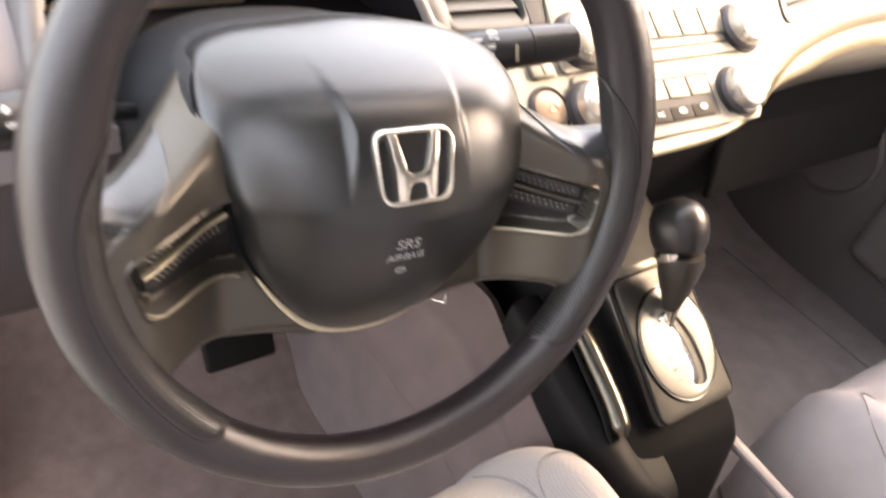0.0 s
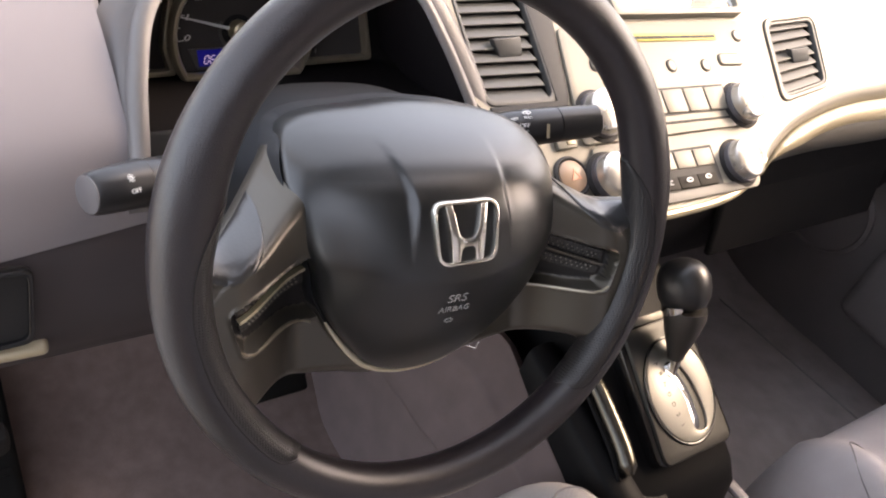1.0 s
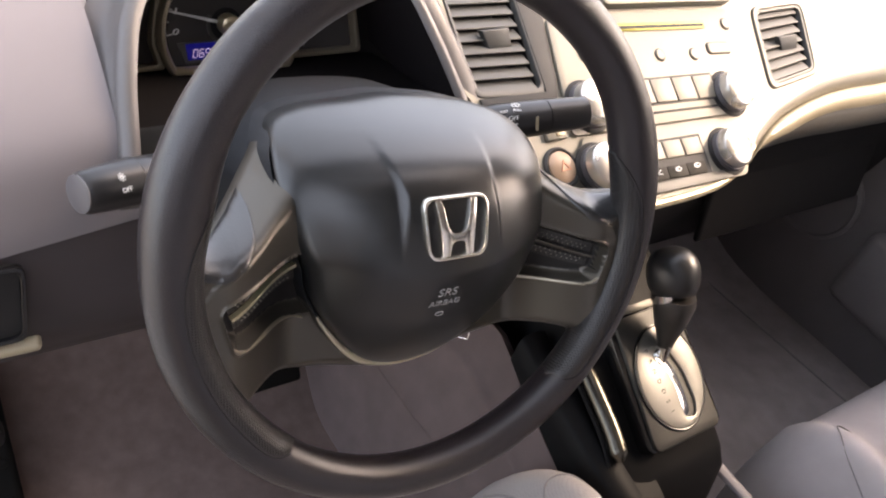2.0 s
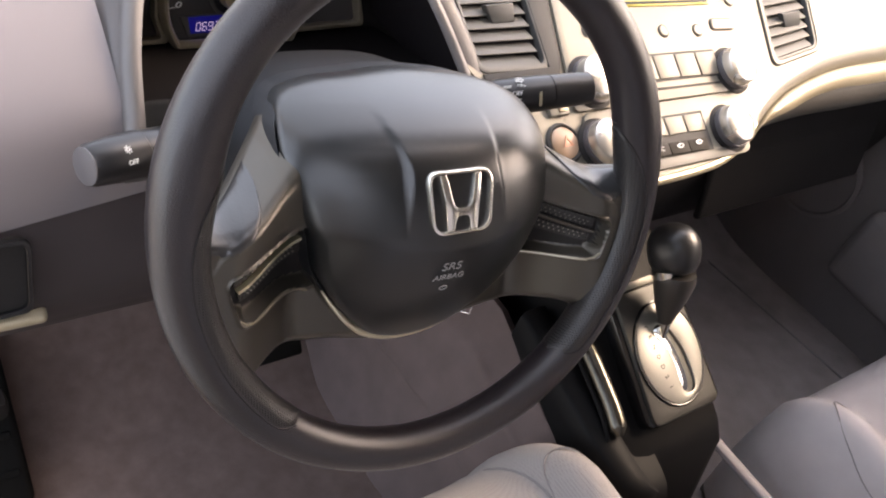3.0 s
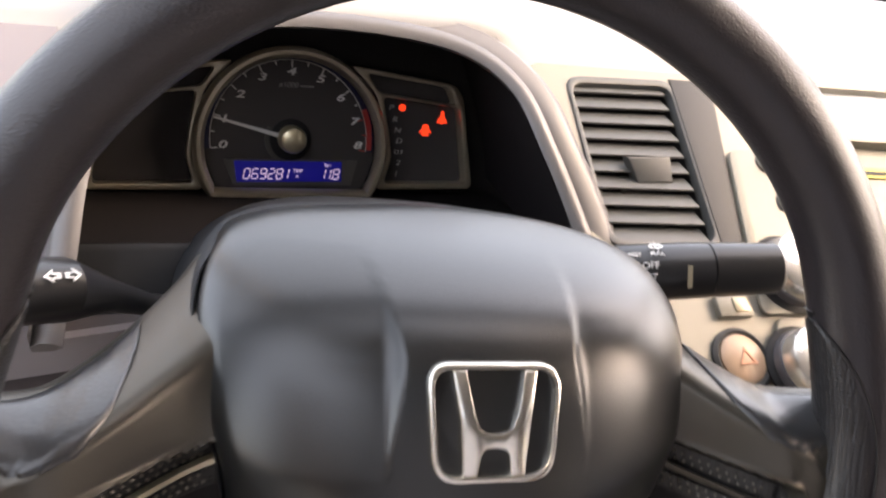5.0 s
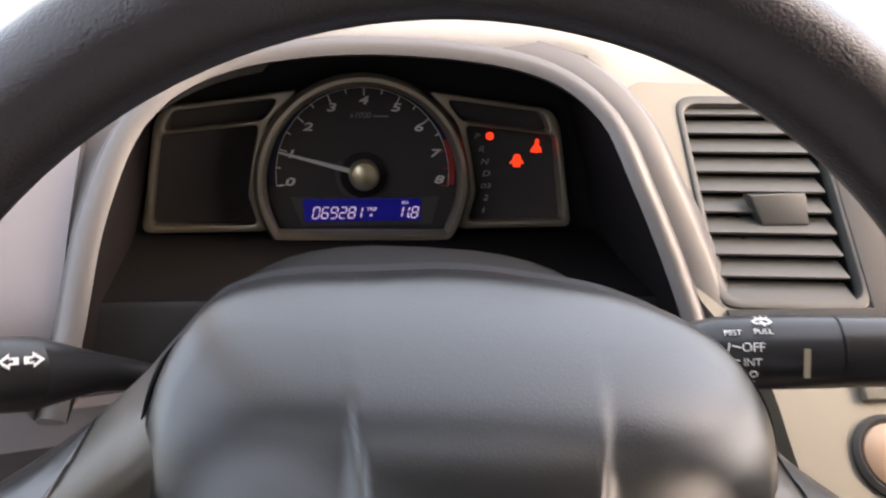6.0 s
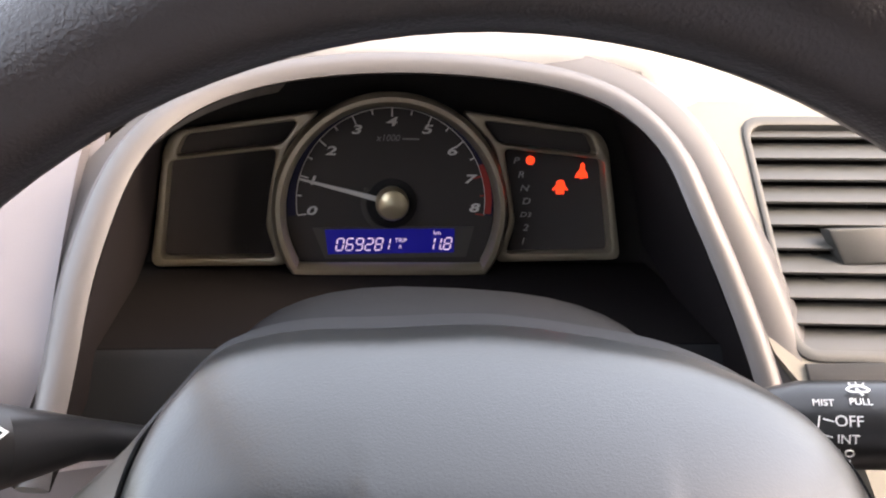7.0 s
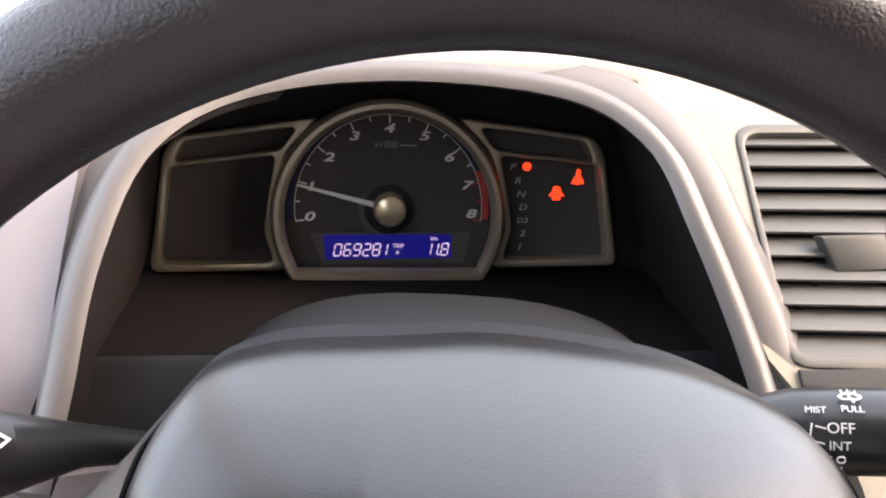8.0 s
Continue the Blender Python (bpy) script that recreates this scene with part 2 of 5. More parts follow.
def oval(cx, cy, rx, ry, n=40, a0=0.0, a1=360.0):
    span = radians(a1 - a0)
    m = n if a1 - a0 >= 359.9 else n - 1
    return [(cx + rx * math.cos(radians(a0) + span * i / m), cy + ry * math.sin(radians(a0) + span * i / m)) for i in range(n)]


def writing(name, text, size, mat, parent, at, slant=0.0, depth=0.0002, spacing=1.0, bold=0.0):
    """Raised lettering in the built-in font, centred, as a mesh."""
    cu = bpy.data.curves.new(name, "FONT")
    cu.body, cu.size, cu.extrude, cu.shear, cu.space_character = text, size, depth, slant, spacing
    cu.offset = bold
    cu.align_x, cu.align_y = "CENTER", "CENTER"
    tmp = bpy.data.objects.new("tmp", cu)
    scene.collection.objects.link(tmp)
    deps = bpy.context.evaluated_depsgraph_get()
    me = bpy.data.meshes.new_from_object(tmp.evaluated_get(deps))
    bpy.data.objects.remove(tmp)
    bpy.data.curves.remove(cu)
    me.name = name
    me.materials.clear()
    me.materials.append(mat)
    ob = new(name, me)
    ob.parent = parent
    ob.matrix_basis = at
    return ob


def bar(w, h, t, at=None):
    return block(w, h, t, at=at)

# ---- frames of the plan ----
FACE = pose(0, 0.075, 0.59, 34.6)                       # the raked dashboard face: x across, y up the slope, z out of it
WHEEL = pose(0.006, -0.0465, 0.6485, 69.3, 0, -4.3) @ pose(0, 0, 0, 0, 0, -1.0)
CLUSTER = pose(0, 0.280, 0.607, 75.5)                   # gauge plane: y up, z to the driver
GATE = pose(0.400, -0.060, 0.348, 36.0)                 # gear selector plate

# ---- shell of the car ----
floor = part("floor", block(1.75, 2.6, 0.03, at=pose(0.41, -0.35, -0.02)), CARPET)
tagged(floor, "dark brown carpeted car floor", "floor", kind="structure")
ground = part("ground", block(160, 160, 0.1, at=pose(0, 0, -0.42)), GRAVEL)
tagged(ground, "pale sunlit concrete ground outside the car", "ground", kind="structure")


def footwell(x0, x1, y_front, name, mat, label):
    """Carpet that rises from the floor to the bulkhead."""
    prof = curve_pts([(0, -0.55, 0.0), (0, 0.05, 0.005), (0, y_front - 0.18, 0.03), (0, y_front - 0.03, 0.16), (0, y_front + 0.03, 0.34), (0, y_front + 0.02, 0.62)], 26)
    rings = []
    for k in range(15):
        x = x0 + (x1 - x0) * k / 14
        rings.append([(x, p.y + 0.006 * noise.noise((x * 9, p.y * 7, p.z * 7)), p.z + 0.007 * noise.noise((x * 11, p.y * 9, 3))) for p in prof] + [(x, p.y + 0.04, p.z - 0.03) for p in reversed(prof)])
    ob = part(name, loft(rings), mat)
    return tagged(ob, label, "carpet", kind="structure")


footwell(-0.33, 0.30, 0.52, "driver_footwell_carpet", CARPET, "worn dark brown carpet of the driver footwell")
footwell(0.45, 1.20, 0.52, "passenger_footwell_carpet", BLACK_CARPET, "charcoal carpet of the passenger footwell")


# ---- dashboard ----
dash = thing("dashboard", FACE, "two-tone grey moulded dashboard with silver centre panel", "dashboard")

VENT_L = [(0.174, 0.078), (0.258, 0.075), (0.264, 0.211), (0.178, 0.209)]
VENT_R = [(0.616, 0.049), (0.710, 0.061), (0.736, 0.150), (0.638, 0.145)]
low_edge = [tuple(p[:2]) for p in curve_pts([(0.19, 0.035, 0), (0.20, -0.03, 0), (0.25, -0.058, 0), (0.34, -0.060, 0), (0.43, -0.058, 0), (0.484, -0.048, 0), (0.530, -0.026, 0), (0.5543, -0.0079, 0), (0.5861, 0.0077, 0), (0.6227, 0.0206, 0), (0.7084, 0.0404, 0), (0.7778, 0.0462, 0), (0.8741, 0.048, 0), (1.17, 0.048, 0)], 66)]
panel_outline = low_edge + [(1.17, 0.225), (0.60, 0.222), (0.30, 0.222), (0.150, 0.222), (0.150, 0.15), (0.164, 0.08)]
bm = plate(panel_outline, [rounded(VENT_L, 0.012), rounded(VENT_R, 0.012)], -0.012, 0.0)
part("centre_panel", bm, SILVER, dash, "silver painted centre panel")

# lower lip under the centre panel
lip = [Vector((p[0], p[1] + 0.001, -0.004)) for p in low_edge[6:] if p[0] < 0.54]
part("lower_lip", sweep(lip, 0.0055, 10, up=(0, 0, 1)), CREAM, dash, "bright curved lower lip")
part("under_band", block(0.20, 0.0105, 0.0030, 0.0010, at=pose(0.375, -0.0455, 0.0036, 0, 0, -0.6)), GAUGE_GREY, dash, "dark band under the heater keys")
# the panel rolls in to a crease, a bright rounded lip stands out below it and a return runs under that, its shade
# painted as dark grey
roll_top = [(0.530, -0.026, 0), (0.5543, -0.0079, 0), (0.5861, 0.0077, 0), (0.6227, 0.0206, 0), (0.7084, 0.0404, 0), (0.7778, 0.0462, 0), (0.8741, 0.048, 0), (1.17, 0.048, 0)]
crease_line = [(0.528, -0.034, 0), (0.5499, -0.0237, 0), (0.5827, -0.0064, 0), (0.6277, 0.0103, 0), (0.6974, 0.0242, 0), (0.7669, 0.0309, 0), (0.8618, 0.0319, 0), (1.17, 0.032, 0)]
lip_line = [(0.525, -0.040, 0), (0.5421, -0.0290, 0), (0.5806, -0.0185, 0), (0.6249, -0.0117, 0), (0.6802, -0.001, 0), (0.7481, 0.0046, 0), (0.8397, 0.0029, 0), (1.17, 0.002, 0)]
return_line = [(0.522, -0.042, 0), (0.5377, -0.0340, 0), (0.570, -0.0245, 0), (0.6075, -0.0175, 0), (0.6691, -0.0135, 0), (0.7324, -0.013, 0), (0.8222, -0.015, 0), (1.17, -0.017, 0)]
rolls, lips, returns = [], [], []
for S, C, L, G in zip(*[curve_pts(c, 48) for c in (roll_top, crease_line, lip_line, return_line)]):
    at_z = lambda p, z: (p.x, p.y, z)
    rolls.append([at_z(S + Vector((0, 0.001, 0)), 0.0002), at_z(S.lerp(C, 0.35), -0.0008), at_z(S.lerp(C, 0.7), -0.0040), at_z(C, -0.0100), at_z(C, -0.030), at_z(S, -0.013)])
    lips.append([at_z(C, -0.0098), at_z(C.lerp(L, 0.06), -0.0050), at_z(C.lerp(L, 0.30), -0.0024), at_z(C.lerp(L, 0.65), -0.0036), at_z(L, -0.0100), at_z(L, -0.024), at_z(C, -0.024)])
    returns.append([at_z(L, -0.0104), at_z(L.lerp(G, 0.5), -0.0150), at_z(G, -0.0270), at_z(G, -0.045), at_z(L, -0.030)])
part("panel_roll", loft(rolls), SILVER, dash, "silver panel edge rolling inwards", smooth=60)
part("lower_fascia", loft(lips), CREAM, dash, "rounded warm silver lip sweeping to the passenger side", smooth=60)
part("lower_return", loft(returns), GAUGE_GREY, dash, "return under the silver lip, its shade in the grey", smooth=60)

# upper surface that rolls forward to the windscreen, driver to passenger
rings = []
for k in range(107):
    x = -0.42 + 1.59 * k / 106
    k = min(1.0, max(0.0, (0.162 - abs(x - 0.01)) / 0.060))
    hump = 0.025 * k * k * (3 - 2 * k)
    prof = [Vector((x, 0.216 - 0.35 * hump, -0.004) if abs(x - 0.01) > 0.125 else (x, 0.224, hump - 0.004))] + curve_pts([(x, 0.227, 0.000 + hump), (x, 0.238, 0.003 + hump), (x, 0.268, -0.002 + hump), (x, 0.36, -0.050 + hump * 0.9), (x, 0.55, -0.20), (x, 0.66, -0.30)], 16)
    rings.append([tuple(p) for p in prof] + [(p.x, p.y, p.z - 0.006) for p in reversed(prof)])
part("top_pad", loft(rings), DASH_TOP, dash, "soft pale grey top pad")

# driver side panel, left of the gauge hood
rings = []
for k in range(21):
    x = -0.42 + 0.272 * k / 20
    g = 0.014 + 0.12 * (x + 0.23)
    prof = curve_pts([(x, 0.222, 0.000), (x, 0.16, 0.006), (x, 0.10, 0.004), (x, 0.06 + g * 0.4, -0.006), (x, 0.022 + g, -0.034), (x, 0.008 + g, -0.052)], 18)
    rings.append([tuple(p) for p in prof] + [(p.x, p.y + 0.02, p.z - 0.03) for p in reversed(prof)])
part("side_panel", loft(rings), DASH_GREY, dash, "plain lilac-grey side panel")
rings = []
for k in range(7):
    x = -0.149 + 0.055 * k / 6
    g = 0.014 + 0.12 * (x + 0.23)
    prof = curve_pts([(x, 0.020 + g, -0.036), (x, 0.018 + g, -0.039), (x, 0.015 + g, -0.043), (x, 0.008 + g, -0.052)], 10)
    rings.append([tuple(p) for p in prof] + [(p.x, p.y + 0.02, p.z - 0.03) for p in reversed(prof)])
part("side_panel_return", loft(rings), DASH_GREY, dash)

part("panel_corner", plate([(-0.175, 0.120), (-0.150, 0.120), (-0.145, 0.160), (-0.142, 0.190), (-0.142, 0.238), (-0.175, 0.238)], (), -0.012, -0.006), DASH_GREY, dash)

# dark knee panel under it and under the column
rings = []
for k in range(31):
    x = -0.42 + 0.62 * k / 30
    g = 0.014 + 0.12 * (min(x, -0.10) + 0.23)
    prof = curve_pts([(x, 0.012 + g, -0.050), (x, 0.000 + g * 0.8, -0.066), (x, -0.020, -0.110), (x, -0.030, -0.160), (x, -0.018, -0.172), (x, 0.10, -0.19)], 16)
    rings.append([tuple(p) for p in prof] + [(p.x, p.y + 0.03, p.z - 0.004) for p in reversed(prof)])
part("knee_panel", loft(rings), KNEE, dash, "dark taupe knee panel")
tray = rounded([(-0.05, -0.034), (0.046, -0.032), (0.050, 0.030), (-0.05, 0.034)], 0.008)
part("coin_tray", plate(tray, [rounded([(-0.046, -0.030), (0.042, -0.028), (0.046, 0.026), (-0.046, 0.030)], 0.007)], 0, 0.005, 0.001), GLOSS_BLACK, dash, "black rimmed tray", at=FACE.inverted() @ pose(-0.272, 0.112, 0.526, 80))
part("tray_back", plate(tray, (), -0.003, 0.0008), DARK, dash, at=FACE.inverted() @ pose(-0.272, 0.112, 0.526, 80))

# gauge hood: a raised lip round the recess, its inner wall running to the gauges
hood_ctrl = [(-0.142, 0.030, -0.012), (-0.136, 0.068, 0.000), (-0.128, 0.120, 0.017), (-0.110, 0.170, 0.027), (-0.070, 0.202, 0.026), (0.0, 0.214, 0.026), (0.078, 0.205, 0.027), (0.115, 0.178, 0.026), (0.131, 0.135, 0.019), (0.148, 0.080, 0.004), (0.157, 0.030, -0.008)]
edge = curve_pts(hood_ctrl, 60)
to_face = FACE.inverted()
rings_in, rings_out, rings_2 = [], [], []
for i, p in enumerate(edge):
    d = (edge[min(i + 1, 59)] - edge[max(i - 1, 0)])
    o = Vector((-d.y, d.x, 0)).normalized()
    world_p = FACE @ p
    deep = to_face @ Vector((world_p.x * 1.0, 0.318 + 0.25 * (world_p.z - 0.66), world_p.z + 0.010))
    mid = p.lerp(deep, 0.5)
    rings_in.append([tuple(p + Vector((0, 0, -0.001))), tuple(mid), tuple(deep), tuple(deep + o * 0.004), tuple(mid + o * 0.005), tuple(p + o * 0.004 - Vector((0, 0, 0.004)))])
    rings_out.append([tuple(p), tuple(p + o * 0.004 + Vector((0, 0, 0.0035))), tuple(p + o * 0.010 + Vector((0, 0, 0.003))), tuple(p + o * 0.0150 - Vector((0, 0, 0.0035))), tuple(p + o * 0.0145 - Vector((0, 0, 0.01))), tuple(p + o * 0.004 - Vector((0, 0, 0.006)))])
    wd = 1.0 if p.x > -0.02 else max(0.80, 1.0 + (p.x + 0.02) * 8.0)
    o = o * wd
    if p.x > -0.05:
        rings_2.append([tuple(p + o * (0.0152 / wd) - Vector((0, 0, 0.0055))), tuple(p + o * 0.026 - Vector((0, 0, 0.0015))), tuple(p + o * 0.033 - Vector((0, 0, 0.006))), tuple((p + o * 0.040)[:2]) + (min(p.z - 0.012, 0.004),), tuple(p + o * 0.03 - Vector((0, 0, 0.013)))])
    else:
        foot = -0.004
        near = min(1.0, max(0.0, (p.y - 0.078) / 0.045))
        drop = lambda d, f: tuple((p + o * (0.0150 / wd + (d - 0.0150 / wd) * near))[:2]) + (foot + (p.z - 0.0045 - foot) * f,)
        rings_2.append([drop(0.0150 / wd, 1.0), drop(0.024, 0.52), drop(0.033, 0.20), drop(0.048, -0.02), drop(0.03, -0.25)])
part("hood_wall", loft(rings_in), HOOD_BLACK, dash, "black inner wall of the gauge hood, recess shade in its colour")
part("hood_lip", loft(rings_out), LIP, dash, "satin silver hood lip", smooth=70)
part("hood_shoulder", loft(rings_2), LIP, dash, smooth=80)

# passenger-side lower dash and glovebox
rings = []
for k in range(21):
    x = 0.50 + 0.67 * k / 20
    prof = curve_pts([(x, 0.17, 0.570), (x, 0.140, 0.50), (x, 0.155, 0.40), (x, 0.21, 0.28), (x, 0.28, 0.25), (x, 0.40, 0.28)], 14)
    rings.append([tuple(p) for p in prof] + [(p.x, p.y + 0.03, p.z + 0.02) for p in reversed(prof)])
gb = thing("glovebox", pose(0, 0, 0), "black glovebox and lower dash on the passenger side", "glovebox")
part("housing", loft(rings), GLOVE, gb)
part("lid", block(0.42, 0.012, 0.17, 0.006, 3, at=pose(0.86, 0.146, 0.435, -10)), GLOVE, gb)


# ---- air vents ----
def air_vent(quad, n_slats, label, tab_u):
    a, b, c, d = [Vector((*p, 0)) for p in quad]
    v = thing("air_vent", FACE, label, "air vent", "dashboard air vents")
    mid = (a + b + c + d) / 4
    out = [m + (m - mid) * 0.04 for m in (a, b, c, d)]
    part("frame", plate(rounded(out, 0.012), [rounded([m - (m - mid) * 0.05 for m in (a, b, c, d)], 0.010)], -0.006, 0.0016, 0.001), SLAT, v, "grey vent frame")
    part("backing", plate(rounded([m + (m - mid) * 0.03 for m in (a, b, c, d)], 0.010), (), -0.045, -0.040), DARK, v)
    part("duct_wall", plate(rounded(out, 0.012), [rounded([m - (m - mid) * 0.01 for m in (a, b, c, d)], 0.011)], -0.044, -0.007), DARK, v)
    for k in range(n_slats):
        f = (k + 0.25) / n_slats
        l, r = a.lerp(d, f), b.lerp(c, f)
        inset = (r - l) * 0.035
        l, r = l + inset, r - inset * 2.2
        w = (d - a).length / n_slats * 1.5
        ring = []
        for q in (l, r):
            ring.append([(q.x, q.y, -0.0020), (q.x, q.y + 0.0005, -0.0006), (q.x, q.y + 0.0014, -0.0006), (q.x, q.y + w * 0.72, -w * 0.34), (q.x, q.y + w * 0.72 - 0.0006, -w * 0.34 - 0.0012)])
        part("slat", loft(ring), SLAT, v)
    f = tab_u
    q = a.lerp(d, f).lerp(b.lerp(c, f), 0.50)
    wd = (b - a).length * 0.42
    part("tab", plate([(-0.55 * wd, 0.0080), (0.42 * wd, 0.0092), (0.50 * wd, -0.0085), (-0.30 * wd, -0.0095)], (), -0.004, 0.003, 0.0018), SLAT, v, "grey adjuster tab", at=pose(q.x + 0.004, q.y, 0.0, 30))
    part("vane", block(0.004, 0.03, 0.02, 0.001, at=pose(q.x - wd * 0.5, q.y - 0.004, -0.016)), DARK, v)
    return v


SLAT = material("grey_vent_slat", (0.058, 0.058, 0.055), 0.5, grain=0.2, mottle=0.06)
STRIP = material("dark_grey_dash_strip", (0.050, 0.048, 0.046), 0.6, grain=0.3, spec=0.2)
side_strip = [(0.2635, 0.214), (0.300, 0.214), (0.276, 0.081), (0.268, 0.064), (0.205, 0.060), (0.176, 0.066), (0.176, 0.074), (0.258, 0.074)]
part("vent_side_strip", plate(side_strip, (), 0.0006, 0.0024, 0.0006), STRIP, dash, "grey strip beside the vent")
air_vent(VENT_L, 10, "tall grey slatted air vent beside the gauge hood", 0.44)
right_vent = air_vent(VENT_R, 7, "small grey slatted air vent in the passenger dash", 0.5)
corner = [Vector((*p, 0)) for p in VENT_R]
middle = sum(corner, Vector()) / 4
grown = lambda k: rounded([m + (m - middle) * k for m in corner], 0.016)
part("border", plate(grown(0.15), [grown(0.05)], 0.0005, 0.0030, 0.0010), SILVER, right_vent, "silver vent border")
part("border_gap", plate(grown(0.168), [grown(0.155)], 0.0002, 0.0012), STRIP, right_vent)

# ---- gauges ----
gauges = thing("instrument_cluster", CLUSTER, "rev counter cluster with bronze-grey frames and lit blue display", "instrument cluster")
part("backplate", plate([(-0.175, -0.04), (0.175, -0.04), (0.175, 0.12), (-0.175, 0.12)], (), -0.030, -0.022), DARK, gauges)
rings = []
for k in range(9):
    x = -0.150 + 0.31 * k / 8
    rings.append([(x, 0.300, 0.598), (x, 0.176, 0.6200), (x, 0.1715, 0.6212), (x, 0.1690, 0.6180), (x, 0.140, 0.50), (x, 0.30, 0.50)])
part("floor_panel", loft(rings), SHELF_BLACK, gauges, "black shelf under the gauges, recess shade in its colour", at=CLUSTER.inverted())
face = [[(p[0], p[1] - 0.0015, p[2]) for p in r[2:5]] + [(r[4][0], r[4][1] + 0.004, r[4][2]), (r[2][0], r[2][1] + 0.003, r[2][2] - 0.004)] for r in rings]
part("shelf_face", loft(face), COLUMN, gauges, "dark grey face below the shelf", at=CLUSTER.inverted())
TC = (-0.0003, 0.0337)            # centre of the scale
BC = (-0.0012, 0.0308)            # centre of the ring round it
ARC = (-32.0, 212.0)


def arc_band(r0, r1, a0=ARC[0], a1=ARC[1], n=48, z0=0.0, z1=0.001, bevel=0.0, c=TC):
    o = oval(*c, r1, r1, n, a0, a1)
    i = oval(*c, r0, r0, n, a0, a1)
    return plate(o + i[::-1], (), z0, z1, bevel)


face_pts = oval(*BC, 0.0635, 0.0635, 60, *ARC)
part("dial_face", plate(face_pts, (), -0.021, -0.018), GAUGE_FACE, gauges)
bezel_path = [Vector((x, y, -0.004)) for x, y in oval(*BC, 0.0648, 0.0648, 60, *ARC)]
low = bezel_path[-1].y
bezel_path += [Vector((bezel_path[-1].x + 0.010, low - 0.0005, -0.004)), Vector((bezel_path[0].x - 0.010, low - 0.0005, -0.004))]
part("bezel", sweep(bezel_path, 0.0042, 10, closed=True, flat=1.8), BEZEL, gauges, "bronze-grey dial ring")
part("bezel_base", block(0.108, 0.006, 0.010, 0.002, at=pose(-0.0012, low - 0.0005, -0.004, 0, 0, 0.8)), CREAM, gauges, "satin lower bar of the dial")
part("scale_line", arc_band(0.0562, 0.0567, -7, 188, 60, -0.018, -0.0176), WHITE_INK, gauges)
part("scale_shadow", arc_band(0.0572, 0.0620, -7, 188, 60, -0.018, -0.0177), BLUE_INK, gauges)
part("red_zone", arc_band(0.0565, 0.0605, -6, 24, 20, -0.0176, -0.0172), RED_INK, gauges)
for k in range(17):
    a = radians(188 - 195 * k / 16)
    ln = 0.0050 if k % 2 == 0 else 0.0028
    c = Vector((TC[0] + (0.0562 - ln / 2) * math.cos(a), TC[1] + (0.0562 - ln / 2) * math.sin(a), -0.0174))
    part("tick", bar(ln, 0.0009, 0.0004, pose(*c, 0, 0, math.degrees(a))), WHITE_INK if k < 14 else RED_INK, gauges)
NUM = [(-0.0483, 0.0284), (-0.0475, 0.0465), (-0.0366, 0.0641), (-0.0218, 0.0768), (-0.0013, 0.0818), (0.0197, 0.0776), (0.0349, 0.0652), (0.0459, 0.0484), (0.0493, 0.0309)]
for k, (x, y) in enumerate(NUM):
    writing("numeral", str(k), 0.0084, WHITE_INK, gauges, pose(x, y, -0.0176) @ Matrix.Diagonal((1.45, 0.86, 1, 1)), 0.2, bold=0.00022)
writing("unit_text", "x1000", 0.0055, DIM_INK, gauges, pose(-0.003, 0.0723, -0.0176), 0.2)
part("unit_bar", bar(0.010, 0.0010, 0.0004, pose(0.0105, 0.0720, -0.0176)), DIM_INK, gauges)
part("dial_rings", arc_band(0.0155, 0.0185, 150, 250, 24, -0.018, -0.0165), GAUGE_GREY, gauges)
part("hub_well", lathe([(0.0001, -0.017), (0.0150, -0.017), (0.0150, -0.0160), (0.013, -0.0155), (0.0001, -0.0155)], 36, pose(*TC, 0)), DARK, gauges)
part("pointer_hub", lathe([(0.0001, -0.016), (0.0098, -0.016), (0.0098, -0.007), (0.0085, -0.004), (0.006, -0.0025), (0.0001, -0.002)], 36, pose(-0.0003, 0.0345, 0)), HUB_METAL, gauges, "satin domed pointer hub")
na = math.atan2(0.0482 - 0.0345, -0.0554 + 0.0003)
part("pointer", loft([[(0.008, 0.0016, -0.0125), (0.008, -0.0016, -0.0125), (0.008, -0.0016, -0.0135), (0.008, 0.0016, -0.0135)], [(0.0565, 0.0007, -0.0135), (0.0565, -0.0007, -0.0135), (0.0565, -0.0007, -0.0142), (0.0565, 0.0007, -0.0142)]]), WHITE_INK, gauges, "white pointer at idle", at=pose(-0.0003, 0.0345, 0, 0, 0, math.degrees(na)))
part("display_frame", plate([(-0.0475, 0.0186), (0.0500, 0.0198), (0.0455, 0.0010), (-0.0400, -0.0004)], (), -0.018, -0.0165), GAUGE_GREY, gauges)
part("display", plate([(-0.0400, 0.0176), (0.0378, 0.0187), (0.0380, 0.0040), (-0.0382, 0.0025)], (), -0.0165, -0.0158), LCD, gauges, "lit blue display with trip reading")
SEGMENTS = {"0": "abcdef", "1": "bc", "2": "abged", "6": "acdefg", "8": "abcdefg", "9": "abcdfg"}


